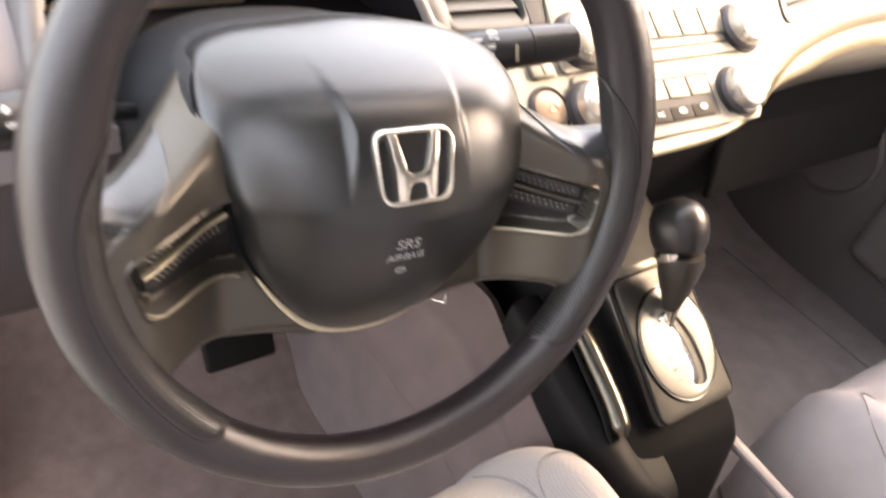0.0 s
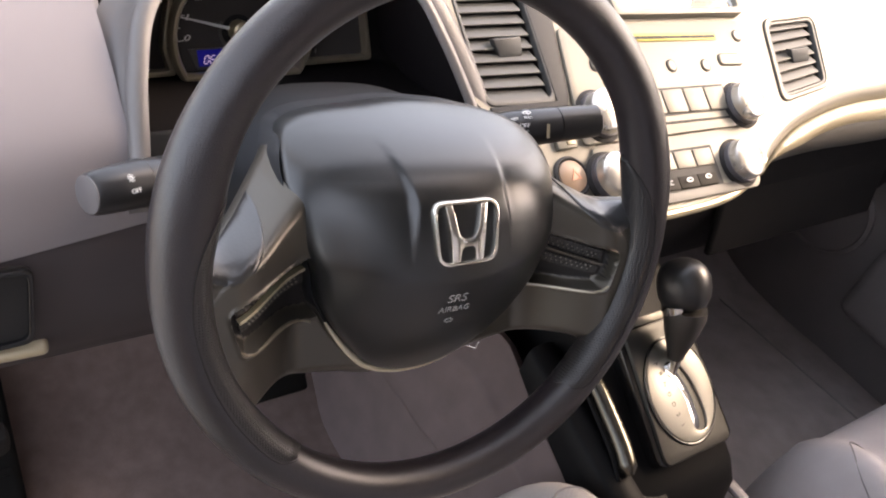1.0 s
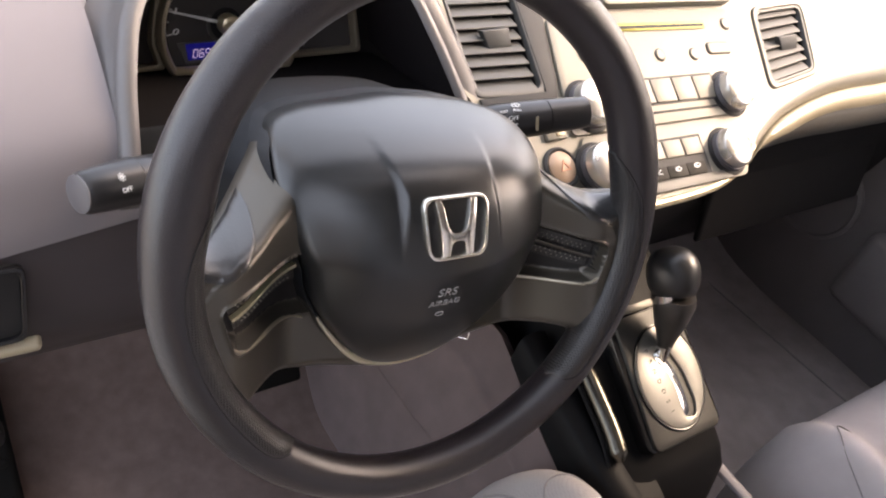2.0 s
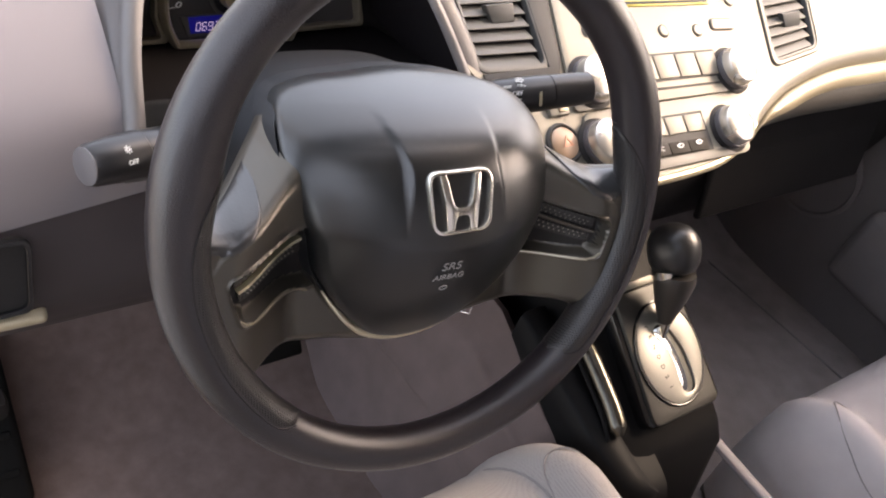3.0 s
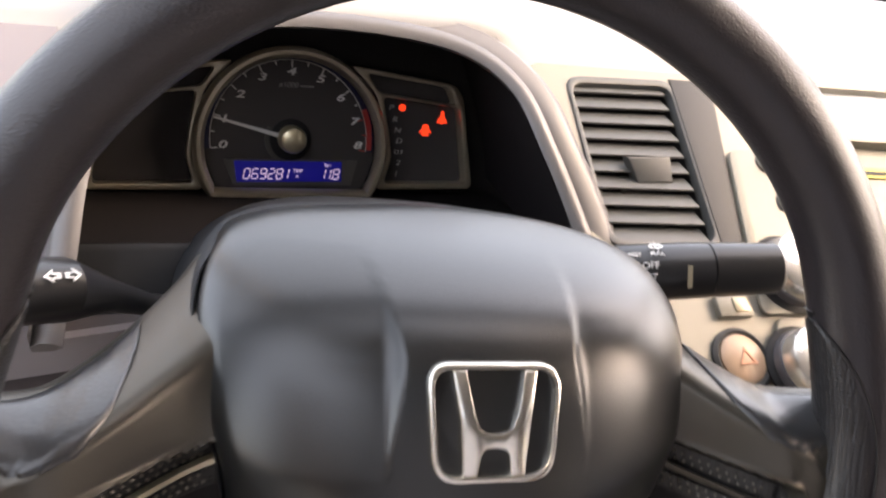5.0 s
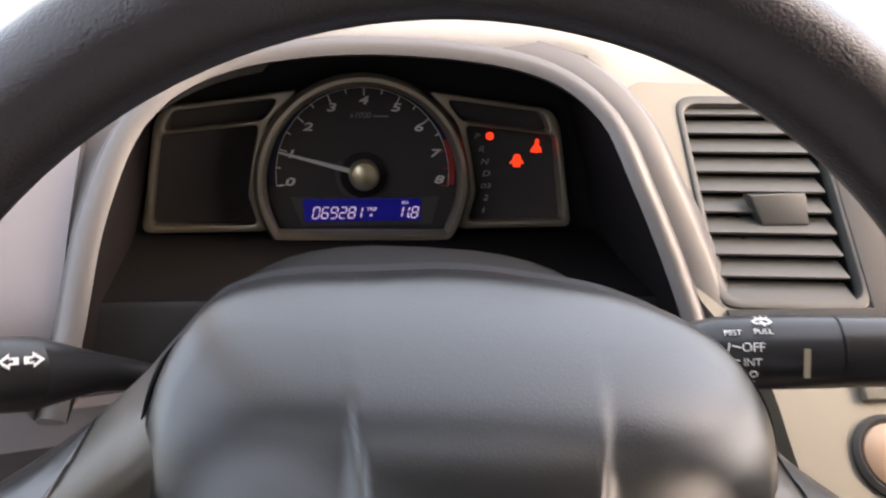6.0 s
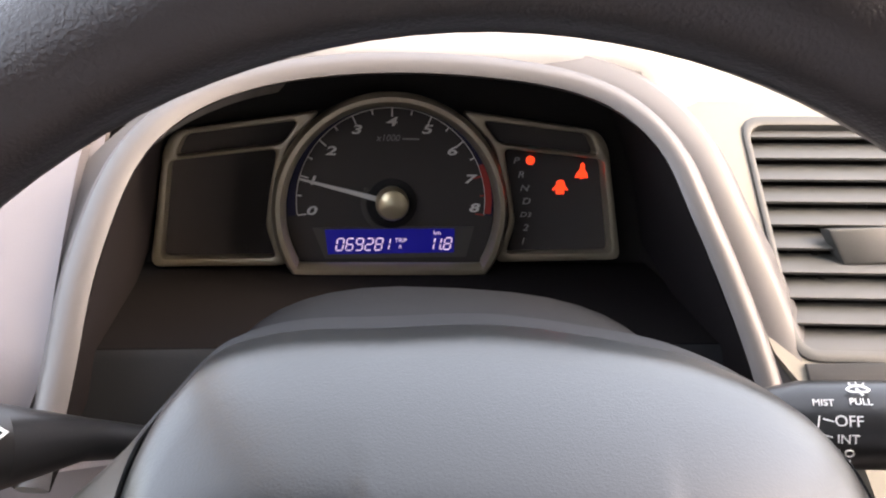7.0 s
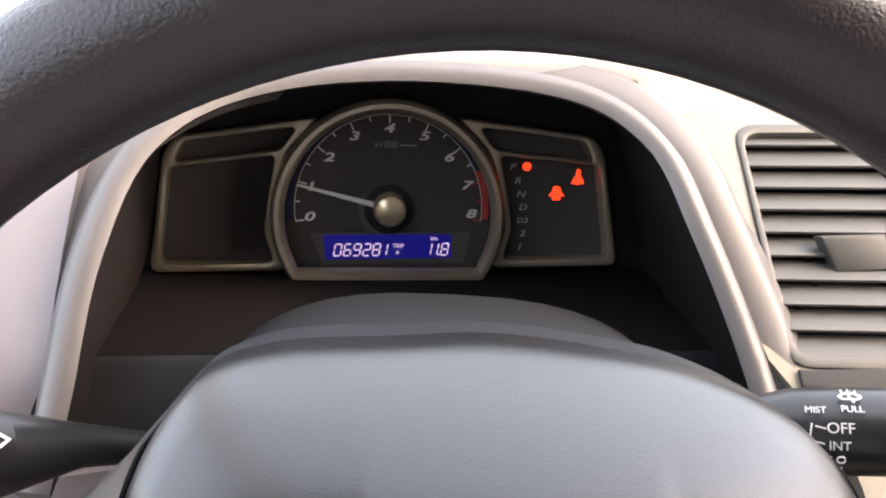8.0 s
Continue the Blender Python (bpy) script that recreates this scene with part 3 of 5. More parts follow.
def lcd_digit(ch, x, y, w, h):
    """A slanted seven-segment numeral."""
    k, lean = 0.00085, 0.20
    at = {"a": (0, h / 2, 1), "g": (0, 0, 1), "d": (0, -h / 2, 1), "f": (-w / 2, h / 4, 0), "b": (w / 2, h / 4, 0), "e": (-w / 2, -h / 4, 0), "c": (w / 2, -h / 4, 0)}
    bm = bmesh.new()
    for seg in SEGMENTS[ch]:
        sx, sy, flat = at[seg]
        hw, hh = (w / 2 - 0.0004, k / 2) if flat else (k / 2, h / 4 - 0.0004)
        pts = [(sx - hw, sy - hh), (sx + hw, sy - hh), (sx + hw, sy + hh), (sx - hw, sy + hh)]
        bm.faces.new([bm.verts.new((px + lean * py, py, 0)) for px, py in pts])
    part("display_digit", bm, LCD_INK, gauges, at=pose(x, y, -0.0155, 0, 0, 0.9))


for ch, x in zip("069281", (-0.0310, -0.0252, -0.0194, -0.0136, -0.0078, -0.0034)):
    lcd_digit(ch, x, 0.0086 + 0.012 * (x + 0.0310), 0.0040, 0.0072)
for ch, x in zip("118", (0.0236, 0.0276, 0.0338)):
    lcd_digit(ch, x, 0.0094, 0.0040, 0.0072)
part("decimal_point", bar(0.0009, 0.0009, 0.0003, pose(0.0300, 0.0060, -0.0155)), LCD_INK, gauges)
writing("trip_text", "TRIP", 0.0036, LCD_INK, gauges, pose(0.0052, 0.0112, -0.0156), 0.1)
writing("trip_letter", "A", 0.0034, LCD_INK, gauges, pose(0.0050, 0.0073, -0.0156))
writing("unit_label", "km", 0.0037, LCD_INK, gauges, pose(0.0273, 0.0160, -0.0156))

# side windows of the cluster
L_OUT = [(-0.1395, -0.0035), (-0.1285, 0.0655), (-0.1215, 0.0750), (-0.0400, 0.0862), (-0.0600, 0.066), (-0.0655, 0.045), (-0.0700, 0.020), (-0.0610, -0.004)]
L_UP = [(-0.1225, 0.0602), (-0.1165, 0.0726), (-0.0530, 0.0806), (-0.0625, 0.0672)]
L_LOW = [(-0.1337, 0.0008), (-0.1258, 0.0577), (-0.0655, 0.0643), (-0.0705, 0.040), (-0.0735, 0.020), (-0.0680, 0.0008)]


def side_window(sign, name):
    f = lambda pts: [(sign * x, y) for x, y in pts]
    part(name, plate(rounded(f(L_OUT), 0.006), [rounded(f(L_UP), 0.004), rounded(f(L_LOW), 0.004)], -0.018, -0.006, 0.0012), BEZEL, gauges, "bronze-grey window frame", at=pose(0, 0.0028, 0, 0, 0, 1.0))
    part("window_face", plate(f(L_OUT), (), -0.0205, -0.0185), GAUGE_FACE, gauges, at=pose(0, 0.0028, 0, 0, 0, 1.0))


side_window(1, "window_frame")
side_window(-1, "window_frame")
for s, x, y in (("P", 0.0741, 0.0600), ("R", 0.0776, 0.0515), ("N", 0.0800, 0.0433), ("D", 0.0815, 0.0353), ("D3", 0.0815, 0.0270), ("2", 0.0819, 0.0189), ("1", 0.0805, 0.0104)):
    writing("gear_letter", s, 0.0062 if len(s) == 1 else 0.005, LETTER_INK, gauges, pose(x, y, -0.0183) @ Matrix.Diagonal((1.15, 0.9, 1, 1)), 0.2)
part("park_light", lathe([(0.0001, 0), (0.0027, 0), (0.0027, 0.0004), (0.0001, 0.0004)], 20, pose(0.0830, 0.0605, -0.0183)), WARN, gauges, "lit red gear light")
door_icon = [(-0.0025, -0.0042), (0.0025, -0.0042), (0.0027, -0.001), (0.0045, -0.0022), (0.0048, -0.0012), (0.0028, 0.0012), (0.0022, 0.0038), (0.0010, 0.0045), (-0.0010, 0.0045), (-0.0022, 0.0038), (-0.0028, 0.0012), (-0.0048, -0.0012), (-0.0045, -0.0022), (-0.0027, -0.001)]
part("door_light", plate(door_icon, (), -0.0185, -0.0181), WARN, gauges, "lit red open-door light", at=pose(0.1024, 0.0442, 0))
belt_icon = [(-0.0040, -0.0040), (-0.0012, -0.0038), (-0.0005, -0.0046), (0.0005, -0.0046), (0.0012, -0.0038), (0.0040, -0.0040), (0.0034, -0.0010), (0.0016, 0.0012), (0.0018, 0.0040), (0.0004, 0.0056), (-0.0010, 0.0042), (-0.0012, 0.0012), (-0.0030, -0.0010)]
part("belt_light", plate(belt_icon, (), -0.0185, -0.0181), WARN, gauges, "lit red seat-belt light", at=pose(0.1152, 0.0541, 0))

# ---- steering wheel ----
wheel = thing("steering_wheel", WHEEL, "black three-spoke steering wheel with grained airbag pad and chrome badge", "steering wheel")
R_RIM, R_IN, R_AX = 0.1800, 0.0170, 0.0168


def rim_ring(a, grow=0.0, lo=0.0, hi=360.0, n=20):
    """Cross-section of the rim at angle a (degrees)."""
    ca, sa = math.cos(radians(a)), math.sin(radians(a))
    swell = 0.0028 * math.exp(-((a - 14 + 180) % 360 - 180) ** 2 / 160) + 0.0028 * math.exp(-((a - 166 + 180) % 360 - 180) ** 2 / 160)
    pts = []
    for k in range(n):
        t = radians(lo + (hi - lo) * k / (n if hi - lo > 359 else n - 1))
        thin = (0.0034 if sa < 0 else 0.0006) * sa * sa * max(0.0, -math.cos(t))          # slimmer inwards at the top and the bottom
        r = R_RIM - swell * 0.6 + (R_IN + grow + swell - thin) * math.cos(t)
        pts.append((r * ca, r * sa, (R_AX + grow) * math.sin(t) - 0.002))
    return pts


part("rim", loft([rim_ring(a) for a in range(0, 360, 3)], loop=True), WHEEL_SKIN, wheel, "grained black rim")


def grip(low_end, top_end):
    """Dimpled insert on the inner side of the rim: rounded at its low end, drawn to a point at its top end."""
    n = 40
    span = []
    for k in range(n):
        f = k / (n - 1)
        near = math.sqrt(max(0.0, 1 - max(0.0, 1 - f / 0.10) ** 2))
        far = math.sqrt(max(0.0, 1 - max(0.0, (f - 0.55) / 0.45) ** 2))
        half = max(2.0, 84.0 * near * far)
        span.append((low_end + (top_end - low_end) * f, 178 - half + 36 * (1 - far), 178 + half))
    rings = []
    for a, lo, hi in span:
        skin = [rim_ring(a, 0.0007 if 0 < q < 11 else -0.0006, lo + (hi - lo) * q / 11, lo + (hi - lo) * q / 11 + 300, 4)[0] for q in range(12)]
        back = [rim_ring(a, -0.003, lo + (hi - lo) * q / 11, lo + (hi - lo) * q / 11 + 300, 4)[0] for q in range(12)]
        rings.append(skin + back[::-1])
    part("grip_insert", loft(rings), GRIP_SKIN, wheel, "dimpled grip insert", smooth=60)
    edge_line = [Vector(rim_ring(a, 0.0003, lo, lo + 300, 4)[0]) for a, lo, hi in span[::-1]] + [Vector(rim_ring(a, 0.0003, hi, hi + 300, 4)[0]) for a, lo, hi in span]
    part("grip_seam", sweep(edge_line, 0.0006, 6), DARK, wheel)


grip(-50, 19)
grip(230, 161)


PX = 0.007


def pad_n(x, u):
    """Height of the airbag pad over the rim plane: a flat face, rolled back above, tilted back below a curved fold."""
    x = x - PX
    fold = -0.0232 + 2.0 * x * x - u                    # how far below the fold, which curves up to both sides
    h = 0.012 - (2.4 if u > -0.020 else 2.0) * (u + 0.020) ** 2 - 0.17 * (fold + math.sqrt(fold * fold + 0.000008))
    return h - 205.0 * max(0.0, u - 0.010) ** 3 - 2.2 * x * x - 110 * x ** 4


half_pad = [(0.036, 0.0800), (0.068, 0.0755), (0.0945, 0.0650), (0.1050, 0.0480), (0.1060, 0.0340), (0.1035, 0.0176), (0.1005, 0.0030), (0.0945, -0.0180), (0.0860, -0.0390), (0.0670, -0.0640), (0.0446, -0.0870), (0.0250, -0.1000)]
left_half = [half_pad[0], (0.068, 0.0772), (0.0890, 0.0715), (0.0985, 0.0630), (0.1045, 0.0490)] + half_pad[4:]      # sharper upper corner
drift = lambda y: PX + 0.20 * min(0.0, y + 0.02)
pad_ctrl = [(PX, 0.082, 0)] + [(drift(y) + x, y, 0) for x, y in half_pad] + [(drift(-0.1045), -0.1045, 0)] + [(drift(y) - x, y, 0) for x, y in left_half[::-1]]
pad_rim = curve_pts(pad_ctrl, 260, True)


def crease(x, u):
    """The two creases that flare down the pad: outside them the skin lies lower."""
    if not -0.012 < u < 0.0670:
        return 0.0
    deep = (0.0026 if x > PX else 0.0044) * min(1.0, (0.0670 - u) / 0.024) * min(1.0, (u + 0.012) / 0.040)
    centre = 0.0405 + 0.10 * max(0.0, u - 0.040) - 0.02 * max(0.0, 0.03 - u)
    wide = 0.0012 + 0.0058 * max(0.0, 1 - abs(u - 0.032) / 0.036)
    t = min(1.0, max(0.0, (abs(x - PX) - centre + wide) / wide))
    return -deep * t * (2 - t) * math.exp(-max(0.0, abs(x - PX) - centre) / 0.30)


rings = []
for f in [1.0, 0.998, 0.991, 0.975, 0.95] + [0.925 - 0.0125 * k for k in range(73)]:
    drop = {1.0: 0.020, 0.998: 0.005, 0.991: 0.0010, 0.975: 0.0002}.get(f, 0.0)
    slant = 0.030 * max(0.0, f - 0.925)                 # the sides end in a narrow bevel
    rings.append([(PX + (p.x - PX) * f, p.y * f, pad_n(PX + (p.x - PX) * f, p.y * f) + crease(PX + (p.x - PX) * f, p.y * f) - drop - slant * min(1.0, max(0.0, (abs(p.x - PX) - 0.080) / 0.012))) for p in pad_rim])
part("airbag_pad", loft(rings), PAD_SKIN, wheel, "grained domed airbag pad", smooth=60)
rings = []
for f, dz in ((0.97, -0.030), (1.0015, -0.020), (1.0035, -0.0095), (1.011, -0.0085), (1.019, -0.013), (1.028, -0.045), (1.0, -0.05)):
    tuck = [0.035 * min(1.0, max(0.0, (p.y - 0.052) / 0.012)) * (0.62 + 0.38 * min(1.0, max(0.0, (0.098 - abs(p.x - PX)) / 0.008))) for p in pad_rim]
    rings.append([(PX + (p.x - PX) * (f - t), p.y * (f - t), pad_n(p.x, p.y) + dz) for p, t in zip(pad_rim, tuck)])
hub_shell = loft(rings, caps=False)
part("hub_shell", hub_shell, COLUMN, wheel)
rings = []
for p in pad_rim:
    if p.y < -0.045:
        e = min(1.0, (-0.045 - p.y) / 0.03)
        rings.append([(PX + (p.x - PX) * f, p.y * f, pad_n(p.x, p.y) + dz) for f, dz in ((1.008, -0.012), (1.022, -0.0115), (1.022 + 0.030 * e, -0.019), (1.025 + 0.040 * e, -0.034), (1.02, -0.060), (1.0, -0.05))])
part("lower_shell", loft(rings), SPOKE_SKIN, wheel, "satin shell curving under the pad", smooth=60)
# bright edge under the pad
low_line = [Vector((PX + (p.x - PX) * 1.022, p.y * 1.022, pad_n(p.x, p.y) - 0.0085)) for p in pad_rim if p.y < -0.056]
low_line = sorted(low_line, key=lambda v: v.x)
part("lower_trim", sweep(low_line, [0.0008 + 0.0020 * math.sin(math.pi * i / (len(low_line) - 1)) ** 0.6 for i in range(len(low_line))], 8), TRIM_METAL, wheel, "satin edge under the pad")


def spoke_n(x, u=None):
    f = min(1.0, max(0.0, (abs(x) - 0.088) / 0.062))
    f = f * f * (3 - 2 * f)
    root = max(pad_n(0.104, u if u is not None else -0.02) - 0.008, -0.046)
    return root * (1 - f) + 0.002 * f


def quad_distance(x, u, quad):
    """Signed distance to a convex quad given counter-clockwise or clockwise."""
    p = Vector((x, u))
    best, inside = 1e9, True
    for i in range(4):
        a, b = Vector(quad[i]), Vector(quad[(i + 1) % 4])
        ab, ap = b - a, p - a
        t = min(1.0, max(0.0, ap.dot(ab) / ab.length_squared))
        best = min(best, (ap - ab * t).length)
        if ab.x * ap.y - ab.y * ap.x < 0:
            inside = False
    return -best if inside else best


def ramp_at(pairs, v):
    """Linear look-up through (key, value) pairs sorted by falling key."""
    for (k0, v0), (k1, v1) in zip(pairs, pairs[1:]):
        if v >= k1:
            f = min(1.0, max(0.0, (k0 - v) / (k0 - k1)))
            return v0 + (v1 - v0) * f
    return pairs[-1][1]


CREST = [(0.0385, 0.1365), (0.031, 0.131), (0.022, 0.1290), (0.008, 0.1345), (-0.0017, 0.1420), (-0.009, 0.153), (-0.0222, 0.1630), (-0.0327, 0.165), (-0.0533, 0.1640), (-0.112, 0.158)]
SLOT = [(0.1455, -0.0285), (0.078, -0.0100), (0.074, -0.0500), (0.1400, -0.0490)]     # inset by the corner radius
SLOT_R = 0.0062


def spoke_surface(x, u):
    """Height of the spoke with its recessed slot and the crest towards the rim."""
    d = quad_distance(x, u, SLOT) - SLOT_R
    f = min(1.0, max(0.0, (0.1455 - x) / 0.0675))
    across = ((-0.0285 + 0.0185 * f) - u) / (0.0205 + 0.0195 * f)
    slope = min(1.0, max(0.0, (across - 0.74) / 0.2))
    t = min(1.0, max(0.0, (0.0006 - d) / (0.0024 + 0.0060 * slope)))
    t = t * t * (3 - 2 * t)
    lip = 0.0021 * math.exp(-(d / 0.0014) ** 2)
    c = min(1.0, max(0.0, (x - ramp_at(CREST, u)) / 0.0050))
    c = c * c * (3 - 2 * c)
    return spoke_n(x, u) + 0.0020 + lip - 0.0125 * t - 0.0012 * c


OFF_X = -0.0005


def slot_across(x, u):
    """0 at the upper edge of the slot, 1 at its lower edge."""
    f = min(1.0, max(0.0, (0.1455 - x) / 0.0675))
    return ((-0.0285 + 0.0185 * f) - u) / (0.0205 + 0.0195 * f)


def side_spoke(s):
    up = curve_pts([(0.076, 0.068, -0.098), (0.093, 0.0600, -0.086), (0.107, 0.0430, -0.076), (0.123, 0.0275, -0.060), (0.138, 0.0175, -0.042), (0.152, 0.0115, -0.027), (0.172, 0.0130, -0.012)], 131)
    dn = curve_pts([(0.030, -0.114, 0), (0.060, -0.107, 0), (0.088, -0.103, 0), (0.112, -0.098, 0), (0.130, -0.097, 0), (0.141, -0.102, 0), (0.148, -0.112, 0)], 131)
    rings = []
    for i in range(131):
        a, b = up[i], dn[i]
        top = []
        for k in range(121):
            v = k / 120
            x, y = a.x + (b.x - a.x) * v, a.y + (b.y - a.y) * v
            roll = max(0.0, 1 - v / 0.19) ** 2.0
            low = 0.012 * max(0.0, (v - 0.93) / 0.07) ** 2
            top.append((s * x + OFF_X, y, spoke_surface(x, y) * (1 - roll) + a.z * roll - low))
        rings.append(top + [(s * b.x + OFF_X, b.y, spoke_n(b.x, b.y) - 0.024), (s * a.x + OFF_X, a.y, a.z - 0.010)])
    sp = part("spoke", loft(rings), SPOKE_SKIN, wheel, "satin bronze-black spoke with a recessed slot", smooth=60)

    def strip(u0, u1, v0, v1, lift, thick, mat, name, label=""):
        """A strip along the slot between two lines from rim to hub."""
        rows = []
        for k in range(17):
            f = k / 16
            A = Vector(SLOT[0]).lerp(Vector(SLOT[1]), f)
            B = Vector(SLOT[3]).lerp(Vector(SLOT[2]), f)
            p, r = A.lerp(B, u0 + (v0 - u0) * f), A.lerp(B, u1 + (v1 - u1) * f)
            za, zb = spoke_n(p.x, p.y) + lift, spoke_n(r.x, r.y) + lift
            rows.append([(s * p.x + OFF_X, p.y, za), (s * r.x + OFF_X, r.y, zb), (s * r.x + OFF_X, r.y, zb - thick), (s * p.x + OFF_X, p.y, za - thick)])
        part(name, loft(rows), mat, sp, label)

    sp.data.materials.append(DARK)
    for p in sp.data.polygons:
        c = p.center
        if c.z > spoke_n(abs(c.x - OFF_X), c.y) - 0.012 and quad_distance(abs(c.x - OFF_X), c.y, SLOT) < SLOT_R - (0.0012 if slot_across(abs(c.x - OFF_X), c.y) < 0.80 else 0.0070):
            p.material_index = 1
    # rounded bead along the lower edge of the slot, running on to the pad; its highlight is in the colour
    bead = []
    for k in range(25):
        f = k / 24
        p = Vector(SLOT[3]).lerp(Vector((0.0815, -0.0500)), f) + Vector((0.0, -SLOT_R - 0.0006))
        p.y += 0.0058 * max(0.0, 1 - f / 0.10) ** 2 - 0.003 * max(0.0, (f - 0.82) / 0.18) ** 2
        p.x += 0.0062 * max(0.0, 1 - f / 0.12) ** 1.2
        bead.append(Vector((s * p.x + OFF_X, p.y, spoke_n(p.x, p.y) + 0.0024)))
    part("slot_edge", sweep(bead, [0.0008 + 0.0008 * math.sin(math.pi * k / 24) ** 0.5 for k in range(25)], 8), EDGE_HIGHLIGHT, sp, "slot edge with its highlight in a lighter bronze")

    def studs(v_rim, v_hub, step, n):
        """Small bright knots in two staggered rows along the slot."""
        bm = bmesh.new()
        for row in range(2):
            for k in range(n):
                f = 0.06 + 0.72 * (k + 0.5 + 0.5 * row) / (n + 0.5)
                A = Vector(SLOT[0]).lerp(Vector(SLOT[1]), f)
                B = Vector(SLOT[3]).lerp(Vector(SLOT[2]), f)
                p = A.lerp(B, v_rim + (v_hub - v_rim) * f + step * row)
                z = spoke_n(p.x, p.y) - 0.0078
                q = [bm.verts.new((s * p.x + OFF_X + dx, p.y + dy, z)) for dx, dy in ((-0.0010, 0), (0, -0.0008), (0.0010, 0), (0, 0.0008))]
                tip = bm.verts.new((s * p.x + OFF_X, p.y, z + 0.0008))
                for a in range(4):
                    bm.faces.new((q[a], q[(a + 1) % 4], tip))
        part("mesh_studs", bm, STUD, sp, "bright knots of the mesh")

    strip(-0.16, 0.18, -0.12, 0.01, -0.0085, 0.002, MESH_BLACK, "mesh_strip", "perforated mesh strip")
    studs(0.00, -0.09, 0.10, 15)
    # same ridge both sides: lit left and dim right are painted by material
    strip(0.26, 0.35, 0.05, 0.11, -0.0040, 0.008, TRIM_METAL if s < 0 else SPOKE_SKIN, "ridge", "satin ridge with its lighting in the colour")
    strip(0.44, 0.72, 0.18, 0.40, -0.0085, 0.002, MESH_BLACK, "mesh_strip", "perforated mesh strip")
    studs(0.48, 0.22, 0.11, 15)
    rows = []
    for i in [q for q in range(131) if 0.119 < up[q].x < 0.1665]:
        f = (up[i].x - 0.119) / 0.0475
        deep = int(24 * min(1.0, (f / 0.35) ** 0.5) * (1 - 0.25 * f * f))
        top = [rings[i][int(round(deep * j / 12))] for j in range(13)]
        edge_in = [min(1.0, j / 1.5) * min(1.0, (12 - j) / 1.5) for j in range(13)]
        top = [(q[0], q[1] + 0.0010 * e, q[2] + 0.0011 * e - 0.0003) for q, e in zip(top, edge_in)]
        rows.append(top + [(q[0], q[1] - 0.002, q[2] - 0.004) for q in reversed(top)])
    part("thumb_rest", loft(rows), THUMB, sp, "dimpled thumb rest", smooth=60)
    return sp


side_spoke(1)
side_spoke(-1)

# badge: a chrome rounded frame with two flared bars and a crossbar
bx, bu = 0.0060, 0.0107


def badge_piece(bm, name, mat, label=""):
    for v in bm.verts:
        v.co.z += pad_n(v.co.x, v.co.y) + 0.0015
    part(name, bm, mat, wheel, label)


def shift_pts(pts):
    return [(x + bx, y + bu) for x, y in pts]


outer = rounded([(-0.0262, 0.0210), (0.0262, 0.0210), (0.0232, -0.0210), (-0.0232, -0.0210)], 0.0100, 8)
inner = rounded([(-0.0238, 0.0186), (0.0238, 0.0186), (0.0209, -0.0187), (-0.0209, -0.0187)], 0.0082, 8)
badge_piece(plate(shift_pts(outer), [shift_pts(inner)], -0.002, 0.0028, 0.0008), "badge_frame", BADGE_CHROME, "chrome rounded badge frame")
badge_piece(plate(shift_pts(inner), (), -0.003, -0.0006), "badge_field", PAD_SKIN)
arch = [(0.0112, 0.0186), (0.0098, 0.0110), (0.0080, 0.0030), (0.0064, -0.0015), (0.0036, -0.0032), (0.0, -0.0036)]
leg = [(0.0, -0.0086), (0.0034, -0.0090), (0.0052, -0.0108), (0.0064, -0.0187)]
right = [(0.0166, 0.0186), (0.0136, 0.0010), (0.0120, -0.0187)]
side = right + leg[::-1]
half = side + [(-x, y) for x, y in side[::-1][1:]] + [(-x, y) for x, y in arch[:-1]] + arch[::-1]
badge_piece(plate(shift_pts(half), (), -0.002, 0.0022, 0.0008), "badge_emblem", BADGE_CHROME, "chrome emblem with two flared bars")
for txt, y, size in (("SRS", -0.0370, 0.0105), ("AIRBAG", -0.0460, 0.0072)):
    o = writing("airbag_text", txt, size, DIM_INK, wheel, pose(0.0040, y, pad_n(0.0040, y) + 0.0010, 24))
part("mark", plate(oval(0, 0, 0.0035, 0.0022, 20), [oval(0, 0, 0.0028, 0.0015, 20)], 0, 0.0006), DIM_INK, wheel, at=pose(0.003, -0.0560, pad_n(0.003, -0.0560) + 0.0006, 26))

# ---- steering column and stalks ----
column = thing("steering_column", WHEEL @ pose(0, 0, -0.13), "dark grey plastic steering column cover", "steering column")
rings = []
for d, g in ((0.075, 0.72), (0.070, 0.80), (0.03, 0.90), (-0.02, 0.97), (-0.06, 1.0), (-0.09, 1.0)):
    ring = []
    for k in range(44):
        t = 2 * math.pi * k / 44
        ct, st = math.cos(t), math.sin(t)
        e = 2 / 2.7
        x = 0.112 * g * math.copysign(abs(ct) ** e, ct)
        y = (0.076 if st > 0 else 0.085) * g * math.copysign(abs(st) ** e, st) + 0.002
        ring.append((x, y, d))
    rings.append(ring)
part("cover", loft(rings), COLUMN, column, smooth=50)


